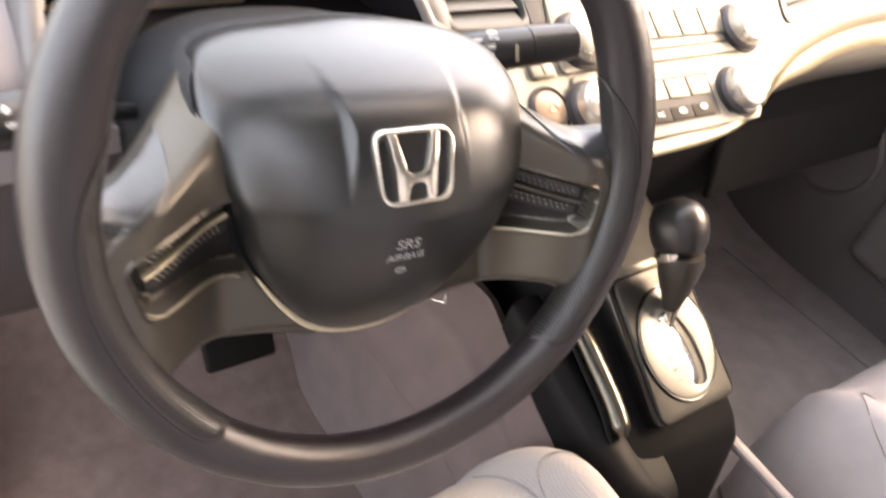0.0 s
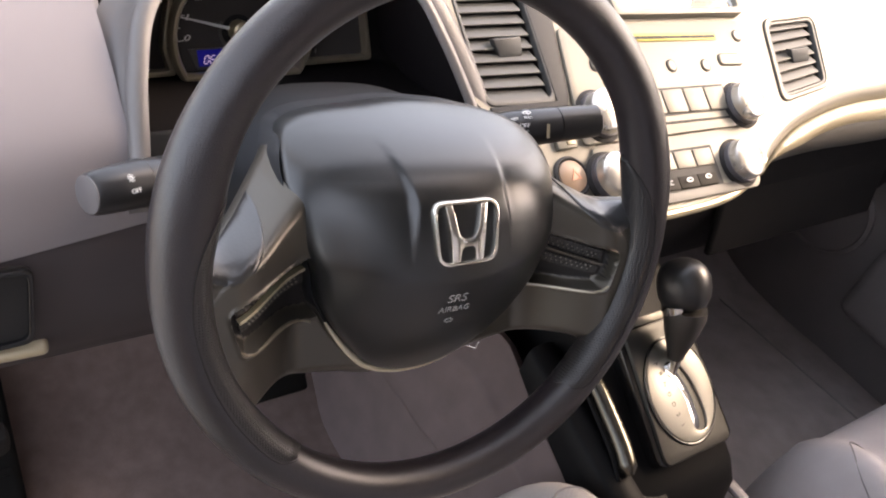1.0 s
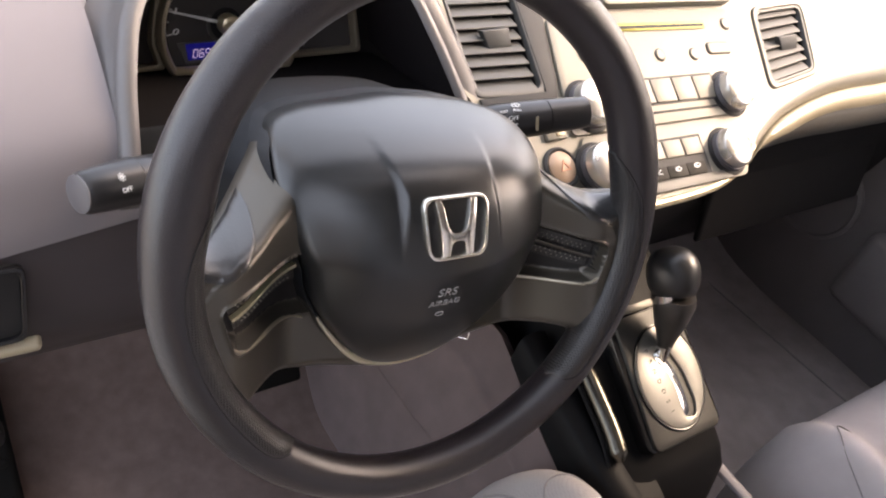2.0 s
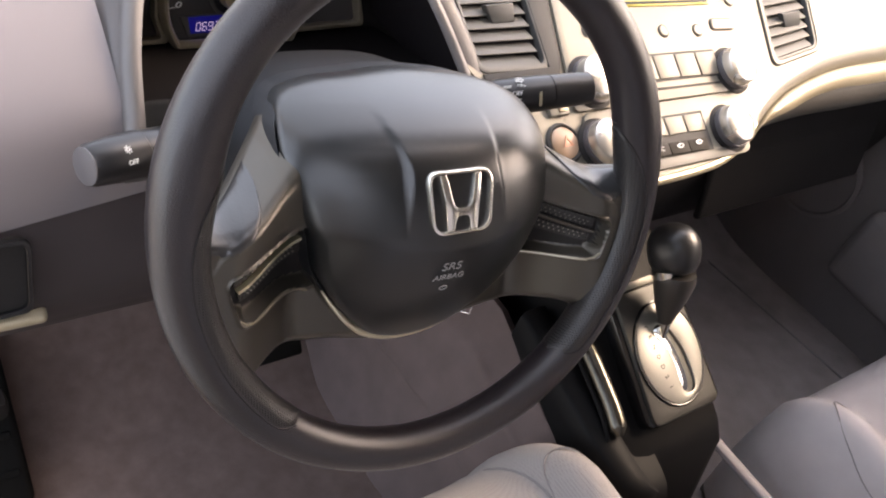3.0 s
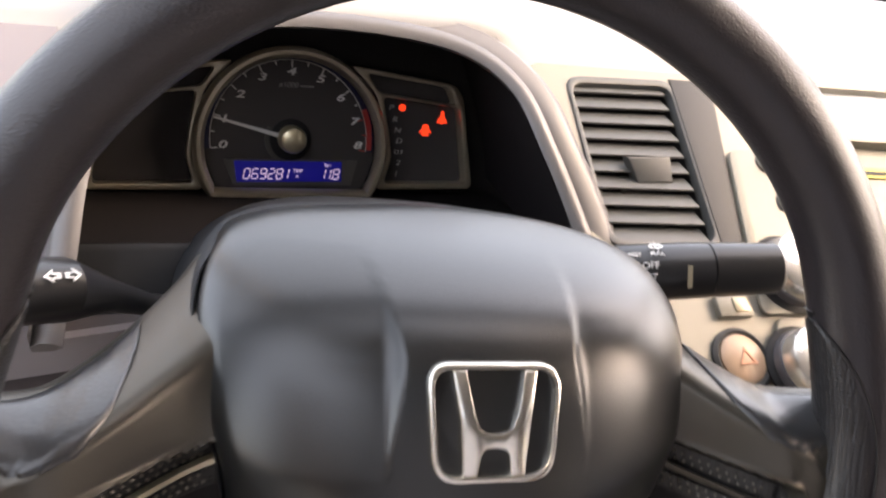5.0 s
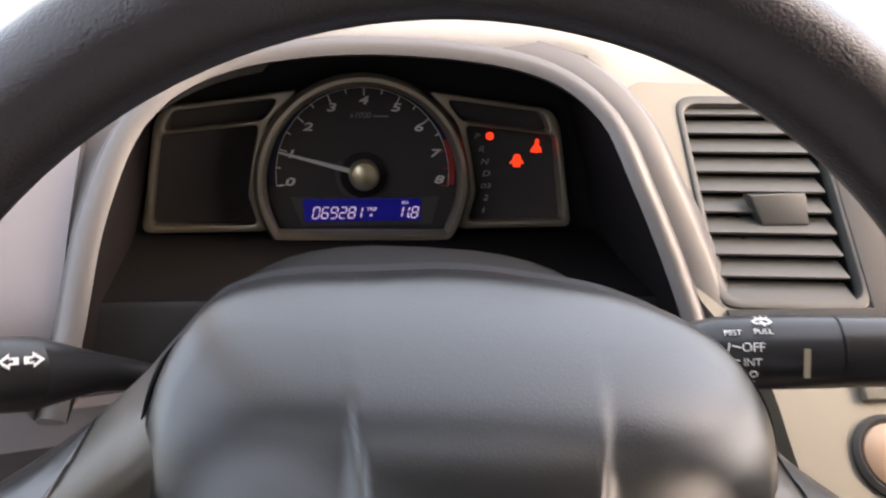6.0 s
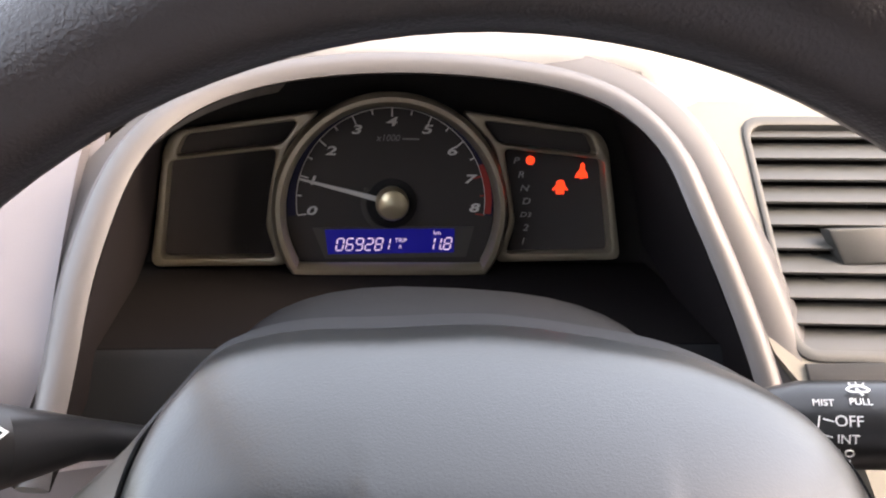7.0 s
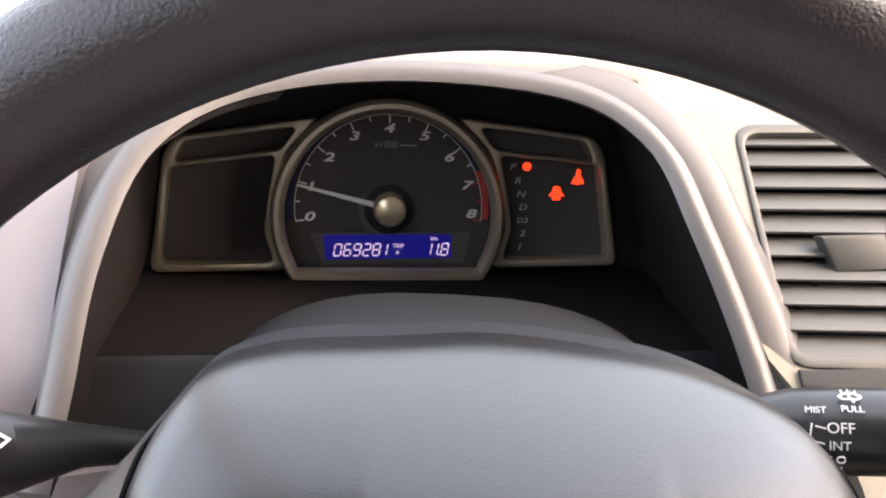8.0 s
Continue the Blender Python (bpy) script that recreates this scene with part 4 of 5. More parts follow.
def stalk(sign, label):
    st = thing("column_stalk", pose(0, 0, 0), label, "stalk", "column stalks")
    if sign > 0:
        pts = [(0.065, 0.095, 0.640), (0.095, 0.082, 0.646), (0.112, 0.076, 0.650), (0.135, 0.068, 0.654), (0.165, 0.060, 0.659), (0.180, 0.056, 0.6615)]
        tip = [(0.180, 0.056, 0.6615), (0.1805, 0.0559, 0.6616), (0.200, 0.0515, 0.664), (0.217, 0.0475, 0.6665), (0.219, 0.047, 0.667)]
        tr = [0.0125, 0.0138, 0.0134, 0.0126, 0.0105]
    else:
        pts = [(-0.065, 0.125, 0.606), (-0.090, 0.110, 0.618), (-0.109, 0.090, 0.636), (-0.126, 0.0655, 0.6535), (-0.148, 0.0585, 0.657), (-0.154, 0.0565, 0.6575)]
        tip = [(-0.154, 0.0565, 0.6575), (-0.1545, 0.0563, 0.6576), (-0.172, 0.0505, 0.660), (-0.187, 0.0455, 0.6620), (-0.1895, 0.0447, 0.6623)]
        tr = [0.0140, 0.0155, 0.0148, 0.0134, 0.0115]
    thick = 1.08 if sign > 0 else 1.0
    part("arm", sweep(pts, [q * thick for q in (0.0060, 0.0062, 0.0085, 0.0150, 0.0152, 0.0148)], 24, flat=0.92), STALK, st)
    part("knob", sweep(tip, [q * thick for q in tr], 24), STALK, st)
    part("collar", sweep([Vector(tip[0]) - (Vector(tip[2]) - Vector(tip[0])).normalized() * 0.0012, Vector(tip[0]) + (Vector(tip[2]) - Vector(tip[0])).normalized() * 0.0012], 0.0142, 24), DARK, st)
    if sign < 0:
        d = (Vector(tip[4]) - Vector(tip[3])).normalized()
        part("end_cap", lathe([(0.0001, 0), (0.0120, 0), (0.0120, 0.0008), (0.0105, 0.0014), (0.0001, 0.0017)], 28, Matrix.Translation(Vector(tip[4])) @ d.to_track_quat("Z", "Y").to_matrix().to_4x4()), SILVER_GREY, st, "grey end cap")
    return st


STALK = material("satin_black_stalk", (0.011, 0.011, 0.012), 0.33, grain=0.1)
SILVER_GREY = material("grey_cap_plastic", (0.075, 0.070, 0.075), 0.45)
right_stalk = stalk(1, "black wiper stalk with white control markings")
left_stalk = stalk(-1, "black light stalk with white markings and grey end")
left_stalk.matrix_basis = pose(-0.0120, 0, 0)


def on_stalk(centre, axis, face):
    """A pose on the stalk's skin: x along the axis, z out along face."""
    x = Vector(axis).normalized()
    z = (Vector(face) - x * Vector(face).dot(x)).normalized()
    y = z.cross(x)
    m = Matrix((x, y, z)).transposed().to_4x4()
    return Matrix.Translation(Vector(centre) + z * 0.0001) @ m


ax = Vector((0.165, 0.060, 0.659)) - Vector((0.112, 0.076, 0.650))
skin = on_stalk((0.150, 0.064, 0.6567), ax, (-0.25, -0.72, 0.62))
for s, x, y, size in (("OFF", -0.0030, -0.0025, 0.0052), ("INT", -0.0035, -0.0078, 0.0044), ("LO", -0.0040, -0.0123, 0.0042), ("HI", -0.0040, -0.0163, 0.0040), ("MIST", -0.0105, 0.0034, 0.0034), ("PULL", 0.0015, 0.0040, 0.0034)):
    a = (y + 0.0024) / 0.0150
    rr = 1.08 / math.sqrt((math.cos(radians(41) + a) / 0.0160) ** 2 + (math.sin(radians(41) + a) / 0.0147) ** 2)
    writing("stalk_text", s, size, WHITE_INK, right_stalk, skin @ pose(x, math.sin(a) * rr, math.cos(a) * rr + 0.0002, -math.degrees(a)))
a = 0.0112 / 0.015
on_skin = skin @ pose(0.0015, math.sin(a) * 0.0162, math.cos(a) * 0.0160, -math.degrees(a))
screen_out = oval(0, -0.0018, 0.0044, 0.0040, 16, 25, 155) + [(-0.0026, -0.0016), (0.0026, -0.0016)]
screen_in = oval(0, -0.0018, 0.0036, 0.0032, 16, 28, 152) + [(-0.0021, -0.0010), (0.0021, -0.0010)]
part("wiper_mark", plate(screen_out, [screen_in], 0, 0.0004), WHITE_INK, right_stalk, at=on_skin)
part("wiper_mark", bar(0.0007, 0.0036, 0.0004, on_skin @ pose(0.0003, -0.0012, 0.0002, 0, 0, 24)), WHITE_INK, right_stalk)
for x, y in ((-0.0022, 0.0030), (0.0, 0.0036), (0.0022, 0.0030)):
    part("spray_mark", bar(0.0005, 0.0010, 0.0004, on_skin @ pose(x, y, 0.0, 0, 0, -x * 9000)), WHITE_INK, right_stalk)
for k in range(4):
    a = (0.0002 - 0.0048 * k) / 0.0155
    part("dial_mark", bar(0.0035, 0.0005, 0.0004, skin @ pose(-0.0095 - 0.0005 * k, math.sin(a) * 0.0170, math.cos(a) * 0.0170, -math.degrees(a), 0, -14)), WHITE_INK, right_stalk)
part("dial_arc", sweep([skin @ Vector((-0.0122 - 0.001 * math.sin(math.pi * k / 8), math.sin(0.09 - 0.12 * k) * 0.0169, math.cos(0.09 - 0.12 * k) * 0.0169)) for k in range(9)], 0.00028, 5), WHITE_INK, right_stalk)
part("indicator_window", plate([(-0.0012, -0.006), (0.0012, -0.006), (0.0012, 0.006), (-0.0012, 0.006)], (), 0, 0.0004), CREAM, right_stalk, at=skin @ pose(0.0175, -0.006, 0.0147, 22))
axl = Vector((-0.152, 0.056, 0.657)) - Vector((-0.112, 0.072, 0.650))
skl = on_stalk((-0.160, 0.0545, 0.6582), -axl, (-0.30, -0.80, 0.45))
writing("stalk_text", "OFF", 0.0042, WHITE_INK, left_stalk, skl @ pose(-0.0105, -0.002, 0.0156))
part("lamp_mark", plate(oval(0, 0, 0.0013, 0.0013, 16), [oval(0, 0, 0.0008, 0.0008, 16)], 0, 0.0004), WHITE_INK, left_stalk, at=skl @ pose(-0.0120, 0.0060, 0.0143, -22))
for k in range(8):
    part("lamp_ray", bar(0.0010, 0.0004, 0.0004, pose(0, 0, 0.0002, 0, 0, 45 * k) @ pose(0.0023, 0, 0)), WHITE_INK, left_stalk, at=skl @ pose(-0.0120, 0.0060, 0.0143, -22))
skl2 = on_stalk((-0.125, 0.0668, 0.6527), -axl, (0.1, -0.6, 0.75))
for sgn, x in ((-1, -0.0093), (1, -0.0016)):
    arrow = [(0, 0.0030), (0.0038, 0), (0, -0.0030), (0, -0.0013), (-0.0030, -0.0013), (-0.0030, 0.0013), (0, 0.0013)]
    part("turn_arrow", plate([(p[0] * sgn, p[1]) for p in arrow], [[(p[0] * 0.55 * sgn + 0.0003 * sgn, p[1] * 0.5) for p in arrow]], 0, 0.0004), WHITE_INK, left_stalk, at=skl2 @ pose(x, 0.0, 0.0152))

# ---- centre stack controls ----
radio = thing("car_radio", FACE, "silver car radio with two round knobs and slot", "car radio")
part("faceplate", plate(rounded([(0.269, 0.024), (0.545, 0.020), (0.585, 0.150), (0.291, 0.152)], 0.008), (), 0.0015, 0.004, 0.001), SILVER, radio)
part("slot", block(0.150, 0.0095, 0.003, 0.0008, at=pose(0.452, 0.1335, 0.0042, 0, 0, -1.5)), CD_SLOT, radio, "pale yellow disc slot")
part("slot_gap", block(0.146, 0.003, 0.0025, at=pose(0.451, 0.1325, 0.0052, 0, 0, -1.5)), DARK, radio)


def knob(parent, x, w, r, label="metal-faced rotary knob"):
    k = part("knob", lathe([(r, 0.0), (r, 0.005), (r * 0.97, 0.0075), (r * 0.90, 0.0080), (0.0001, 0.0080)], 40, pose(x, w, 0.004)), SILVER_GREY, parent, label)
    part("knob_face", lathe([(r * 0.92, 0.0078), (r * 0.91, 0.0150), (r * 0.87, 0.0178), (r * 0.80, 0.0190), (0.0001, 0.0195)], 48, pose(x, w, 0.004)), KNOB_FACE, k, "spun metal face")
    part("knob_skirt", lathe([(r * 1.16, 0.0), (r * 1.16, 0.001), (r * 1.02, 0.003), (0.0001, 0.003)], 40, pose(x, w, 0.0035)), DARK, k)


def key(parent, x, w, sx, sy, mat=None, name="button"):
    part(name, block(sx, sy, 0.0034, 0.0010, at=pose(x, w, 0.0045, 0, 0, -1.5)), mat or SILVER, parent)


def round_key(parent, x, w, r):
    b = part("button", lathe([(r, 0), (r, 0.0012), (r * 0.85, 0.0020), (0.0001, 0.0021)], 24, pose(x, w, 0.004)), SILVER, parent)
    part("button_gap", lathe([(r * 1.22, 0), (r * 1.22, 0.0004), (r * 1.02, 0.0004), (r * 1.02, 0)], 24, pose(x, w, 0.0041)), DARK, b)


knob(radio, 0.302, 0.052, 0.0250)
knob(radio, 0.523, 0.044, 0.0245)
for x, w in ((0.319, 0.140), (0.566, 0.130), (0.380, 0.102), (0.435, 0.099), (0.491, 0.096)):
    round_key(radio, x, w, 0.0065)
for dx, dy in ((0.0, 0.0), (-0.1995, 0.0065)):
    pill = lambda g: [(0.516 + dx - g, 0.095 + dy - g), (0.556 + dx + g, 0.093 + dy - g), (0.558 + dx + g, 0.106 + dy + g), (0.518 + dx - g, 0.108 + dy + g)]
    part("pill_gap", plate(rounded(pill(0.0015), 0.007), (), 0.004, 0.0046), STRIP, radio)
    part("pill_button", plate(rounded(pill(0.0), 0.006), (), 0.004, 0.0065, 0.001), SILVER, radio)
part("button_bed", plate([(0.332, 0.044), (0.505, 0.040), (0.505, 0.072), (0.332, 0.076)], (), 0.0035, 0.0046), STRIP, radio)
for k in range(5):
    key(radio, 0.350 + 0.034 * k, 0.060 - 0.001 * k, 0.0318, 0.027)
part("lower_seam", block(0.19, 0.0022, 0.002, at=pose(0.42, 0.034, 0.0042, 0, 0, -1.5)), DARK, radio)

climate = thing("climate_controls", FACE, "silver heater control panel with round knobs and black keys", "climate controls")
part("faceplate", plate(rounded([(0.262, -0.050), (0.505, -0.052), (0.530, 0.018), (0.278, 0.022)], 0.010), (), 0.0015, 0.0035, 0.001), SILVER, climate)
knob(climate, 0.286, -0.014, 0.0250)
knob(climate, 0.481, -0.022, 0.0245)
part("button_bed", plate([(0.321, -0.040), (0.445, -0.043), (0.447, 0.004), (0.322, 0.006)], (), 0.003, 0.0042), STRIP, climate)
for k in range(4):
    key(climate, 0.338 + 0.030 * k, -0.006 - 0.0008 * k, 0.0278, 0.019)
for k, s in enumerate(("", "AC", "", "")):
    key(climate, 0.332 + 0.030 * k, -0.0305 - 0.0008 * k, 0.0296, 0.0135, KEY_DARK, "black_key")
    if s:
        writing("key_text", s, 0.0070, WHITE_INK, climate, pose(0.332 + 0.030 * k, -0.0305, 0.0073))
    else:
        part("key_mark", plate(oval(0, 0, 0.005, 0.0026, 20), [oval(0.001, 0, 0.003, 0.0013, 20)], 0, 0.0004), WHITE_INK, climate, at=pose(0.332 + 0.030 * k, -0.0305, 0.0071))

hazard = thing("hazard_switch", FACE @ pose(0.243, -0.004, 0), "round hazard light switch in a dark ring", "switch")
part("ring", lathe([(0.021, 0), (0.021, 0.002), (0.0185, 0.0035), (0.0165, 0.002), (0.0165, 0.0)], 36), STRIP, hazard)
part("button", lathe([(0.0160, 0), (0.0160, 0.003), (0.012, 0.0055), (0.0001, 0.0065)], 36), PEACH, hazard)
part("triangle", plate([(-0.0065, -0.005), (0.0065, -0.005), (0.0, 0.006)], [[(-0.0038, -0.0035), (0.0038, -0.0035), (0.0, 0.003)]], 0.0055, 0.0072), AMBER, hazard, "faded red triangle")
mirror_switch = part("small_switch", block(0.026, 0.015, 0.006, 0.0015), SILVER, None, at=FACE @ pose(0.249, 0.031, 0.002))
tagged(mirror_switch, "small silver rocker switch below the vent", "switch")
part("rocker", block(0.011, 0.010, 0.003, 0.001), CREAM, mirror_switch, at=pose(0.004, 0, 0.003))

display = thing("dash_display", FACE, "pale glossy information display in a silver surround", "display")
part("surround", plate(rounded([(0.375, 0.160), (0.592, 0.157), (0.592, 0.216), (0.375, 0.216)], 0.008), [rounded([(0.385, 0.168), (0.584, 0.166), (0.584, 0.210), (0.385, 0.210)], 0.006)], 0.0005, 0.010, 0.002), SILVER, display)
part("glass", plate(rounded([(0.383, 0.166), (0.586, 0.164), (0.586, 0.212), (0.383, 0.212)], 0.006), (), 0.0005, 0.003), SCREEN, display, "pale glossy display glass")
part("mask", plate([(0.505, 0.1685), (0.580, 0.1670), (0.560, 0.200), (0.530, 0.200)], (), 0.003, 0.0034), GLOSS_BLACK, display)

# ---- centre console, gear selector, hand brake ----
console = thing("centre_console", pose(0.40, 0, 0), "black centre console with side wells", "console")
rings = []
for y, zt, wl, wr in ((0.20, 0.46, -0.080, 0.095), (0.06, 0.405, -0.090, 0.085), (-0.02, 0.355, -0.100, 0.080), (-0.118, 0.288, -0.100, 0.072), (-0.134, 0.268, -0.095, 0.070), (-0.150, 0.13, -0.09, 0.070), (-0.42, 0.10, -0.085, 0.075)):
    pts = [(wl - 0.01, y, 0.0), (wl, y, zt - 0.03), (wl + 0.006, y, zt - 0.006), (wl + 0.016, y, zt), (wr - 0.016, y, zt), (wr - 0.006, y, zt - 0.006), (wr, y, zt - 0.03), (wr + 0.01, y, 0.0)]
    rings.append(pts)
part("body", loft(rings), SATIN_BLACK, console, "satin black console body")
part("side_rail", sweep(curve_pts([(0.098, -0.085, 0.225), (0.108, -0.14, 0.212), (0.120, -0.24, 0.195), (0.125, -0.36, 0.19)], 14), 0.0085, 10, flat=0.7), DASH_GREY, console, "grey rail along the console side")
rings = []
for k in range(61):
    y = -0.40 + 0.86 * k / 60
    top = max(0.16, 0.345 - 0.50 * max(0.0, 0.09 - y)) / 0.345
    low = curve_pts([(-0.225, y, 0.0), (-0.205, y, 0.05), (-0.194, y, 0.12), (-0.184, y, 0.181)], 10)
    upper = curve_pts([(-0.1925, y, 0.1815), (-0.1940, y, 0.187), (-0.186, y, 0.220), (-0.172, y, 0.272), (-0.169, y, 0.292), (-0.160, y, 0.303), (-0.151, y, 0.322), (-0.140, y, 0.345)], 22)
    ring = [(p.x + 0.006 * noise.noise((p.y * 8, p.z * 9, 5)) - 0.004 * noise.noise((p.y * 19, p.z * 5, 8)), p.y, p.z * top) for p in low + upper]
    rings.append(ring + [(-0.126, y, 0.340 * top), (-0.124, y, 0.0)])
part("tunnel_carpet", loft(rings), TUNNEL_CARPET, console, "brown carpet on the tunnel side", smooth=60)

selector = thing("gear_selector", GATE, "automatic gear selector with black knob and metal gate", "gear selector")
base_pts = rounded([(-0.064, -0.060), (0.062, -0.060), (0.056, 0.100), (-0.060, 0.100)], 0.014)
part("base", plate(base_pts, (), -0.05, 0.0, 0.003), GLOSS_BLACK, selector, "gloss black base")
part("top_plate", plate(rounded([(-0.056, -0.060), (0.055, -0.060), (0.047, 0.092), (-0.052, 0.092)], 0.012), (), -0.002, 0.004, 0.0025), PLATE, selector, "dark brushed plate")
part("gate_ring", plate(oval(0.000, 0.012, 0.0515, 0.062, 56), [oval(0.000, 0.012, 0.0485, 0.059, 56)], 0.003, 0.0062, 0.001), GLOSS_BLACK, selector)
slot_pts = [tuple(p[:2]) for p in curve_pts([(-0.012, 0.044, 0), (0.004, 0.046, 0), (0.012, 0.034, 0), (0.021, 0.012, 0), (0.024, -0.020, 0), (0.018, -0.036, 0), (0.004, -0.036, 0), (0.000, -0.026, 0), (0.002, 0.000, 0), (-0.004, 0.022, 0), (-0.014, 0.034, 0)], 60, True)]
part("gate", plate(oval(0.000, 0.012, 0.0482, 0.0585, 56), [slot_pts], 0.0020, 0.0068, 0.001), GATE_METAL, selector, "brushed metal gate")
part("slot_floor", plate(oval(0.006, 0.006, 0.022, 0.048, 30), (), 0.0005, 0.0022), DARK, selector)
inner_pts = [(0.003 + (x - 0.010) * 0.78, y * 0.93) for x, y in slot_pts]
part("slot_slide", plate(inner_pts, (), 0.0020, 0.0046, 0.001), CHROME, selector, "bright sliding cover in the slot")
part("slot_mark", plate([(0.001, 0.016), (0.009, 0.004), (0.006, -0.004)], (), 0.0046, 0.0050), GAUGE_GREY, selector)
for k, ch in enumerate(("P", "R", "N", "D", "D", "2", "1")):
    writing("gear_letter", ch, 0.0080, DARK, selector, pose(-0.0245 + 0.0014 * k, 0.048 - 0.0120 * k, 0.0069, 0, 0, -80))
part("front_strip", block(0.135, 0.009, 0.008, 0.002, at=pose(-0.036, 0.098, 0.004)), SILVER, selector, "pale strip in front of the plate")
lever_root, lever_top = Vector((0.000, 0.036, 0.004)), GATE.inverted() @ Vector((0.400, -0.016, 0.440))
LEVER_SKIN = material("satin_grey_lever", (0.030, 0.027, 0.025), 0.36, 0.2, grain=0.1)
neck = [lever_root.lerp(lever_top, f) for f in (0, 0.15, 0.4, 0.7, 1.0, 1.14)]
part("lever", sweep(neck, [0.0052, 0.0070, 0.0125, 0.0190, 0.0238, 0.0225], 24), LEVER_SKIN, selector, "tapered black lever")
foot = [lever_root.lerp(lever_top, f) for f in (-0.10, 0.0, 0.12, 0.22)]
part("lever_foot", sweep(foot, [0.0056, 0.0060, 0.0078, 0.0092], 16), CHROME, selector, "bright metal lever foot")
kc = GATE.inverted() @ Vector((0.402, 0.003, 0.468))
ax_k = (kc - lever_top).normalized()
km = Matrix.Translation(kc) @ ax_k.to_track_quat("Z", "Y").to_matrix().to_4x4()
prof = [(0.0001, -0.0275), (0.015, -0.027), (0.0215, -0.0235), (0.0258, -0.015), (0.0275, -0.003), (0.0268, 0.009), (0.0230, 0.0185), (0.0165, 0.0252), (0.008, 0.0288), (0.0001, 0.0296)]
GLOSS_SOFT = material("satin_black_knob", (0.014, 0.014, 0.015), 0.34, grain=0.1)
part("knob", lathe(prof, 40, km @ Matrix.Diagonal((1.0, 1.12, 1.0, 1))), GLOSS_SOFT, selector, "satin black rounded knob")
rings = []
for k in range(17):
    a = radians(-75 + 110 * k / 16)
    w = 0.0058 * math.sin(math.pi * k / 16) ** 0.7 + 0.0004
    ring = []
    for r, z in ((0.0225, -0.0255 - w), (0.0242, -0.0258 - w), (0.0252, -0.0225), (0.0225, -0.0220)):
        ring.append(tuple(km @ Vector((r * math.cos(a), r * math.sin(a) * 1.05, z))))
    rings.append(ring)
part("release_button", loft(rings), CHROME, selector, "silver release button under the knob")

brake = thing("hand_brake", pose(0, 0, 0), "hand brake lever with a satin metal bar", "hand brake")
bp = curve_pts([(0.306, 0.030, 0.372), (0.306, -0.005, 0.362), (0.301, -0.045, 0.348), (0.296, -0.080, 0.334), (0.290, -0.103, 0.322)], 24)
TRIM_BAR = material("dark_satin_metal_bar", (0.085, 0.078, 0.066), 0.26, 0.9, mottle=0.05)
part("bar", sweep(bp, [0.0102 * min(1.0, 0.45 + 0.30 * (23 - i)) for i in range(24)], 20), TRIM_BAR, brake, "dark satin metal bar with rounded end")
part("bar_edge", sweep([p + Vector((-0.0115, 0.002, -0.006)) for p in bp[2:]], 0.0028, 8), SATIN_BLACK, brake, "black moulded edge along the bar")
rings = []
for k in range(25):
    f = k / 24
    y = 0.06 - 0.222 * f
    z = 0.374 - 0.066 * f
    nose = max(0.0, (f - 0.72) / 0.28)
    round_in = 1 - math.sqrt(max(0.0, 1 - nose ** 2.2))
    l, r = 0.258 + 0.036 * round_in + 0.006 * (1 - f), 0.348 - 0.006 * round_in
    end = 0.012 * round_in
    wd = r - l
    rings.append([(l - 0.004, y, 0.12), (l - 0.002, y, z - 0.040 - end), (l + 0.02 * wd, y, z - 0.018 - end), (l + 0.08 * wd, y, z - 0.011 - end), (l + 0.32 * wd, y, z - 0.009 - end), (l + 0.45 * wd, y, z - 0.013 - end), (l + 0.52 * wd, y, z - 0.030 - end), (r - 0.10 * wd, y, z - 0.036 - end), (r, y, z - 0.036 - end), (r, y, 0.12)])
part("brake_well", loft(rings), SATIN_BLACK, console, "black well beside the hand brake", smooth=50, at=pose(-0.40, 0, 0))


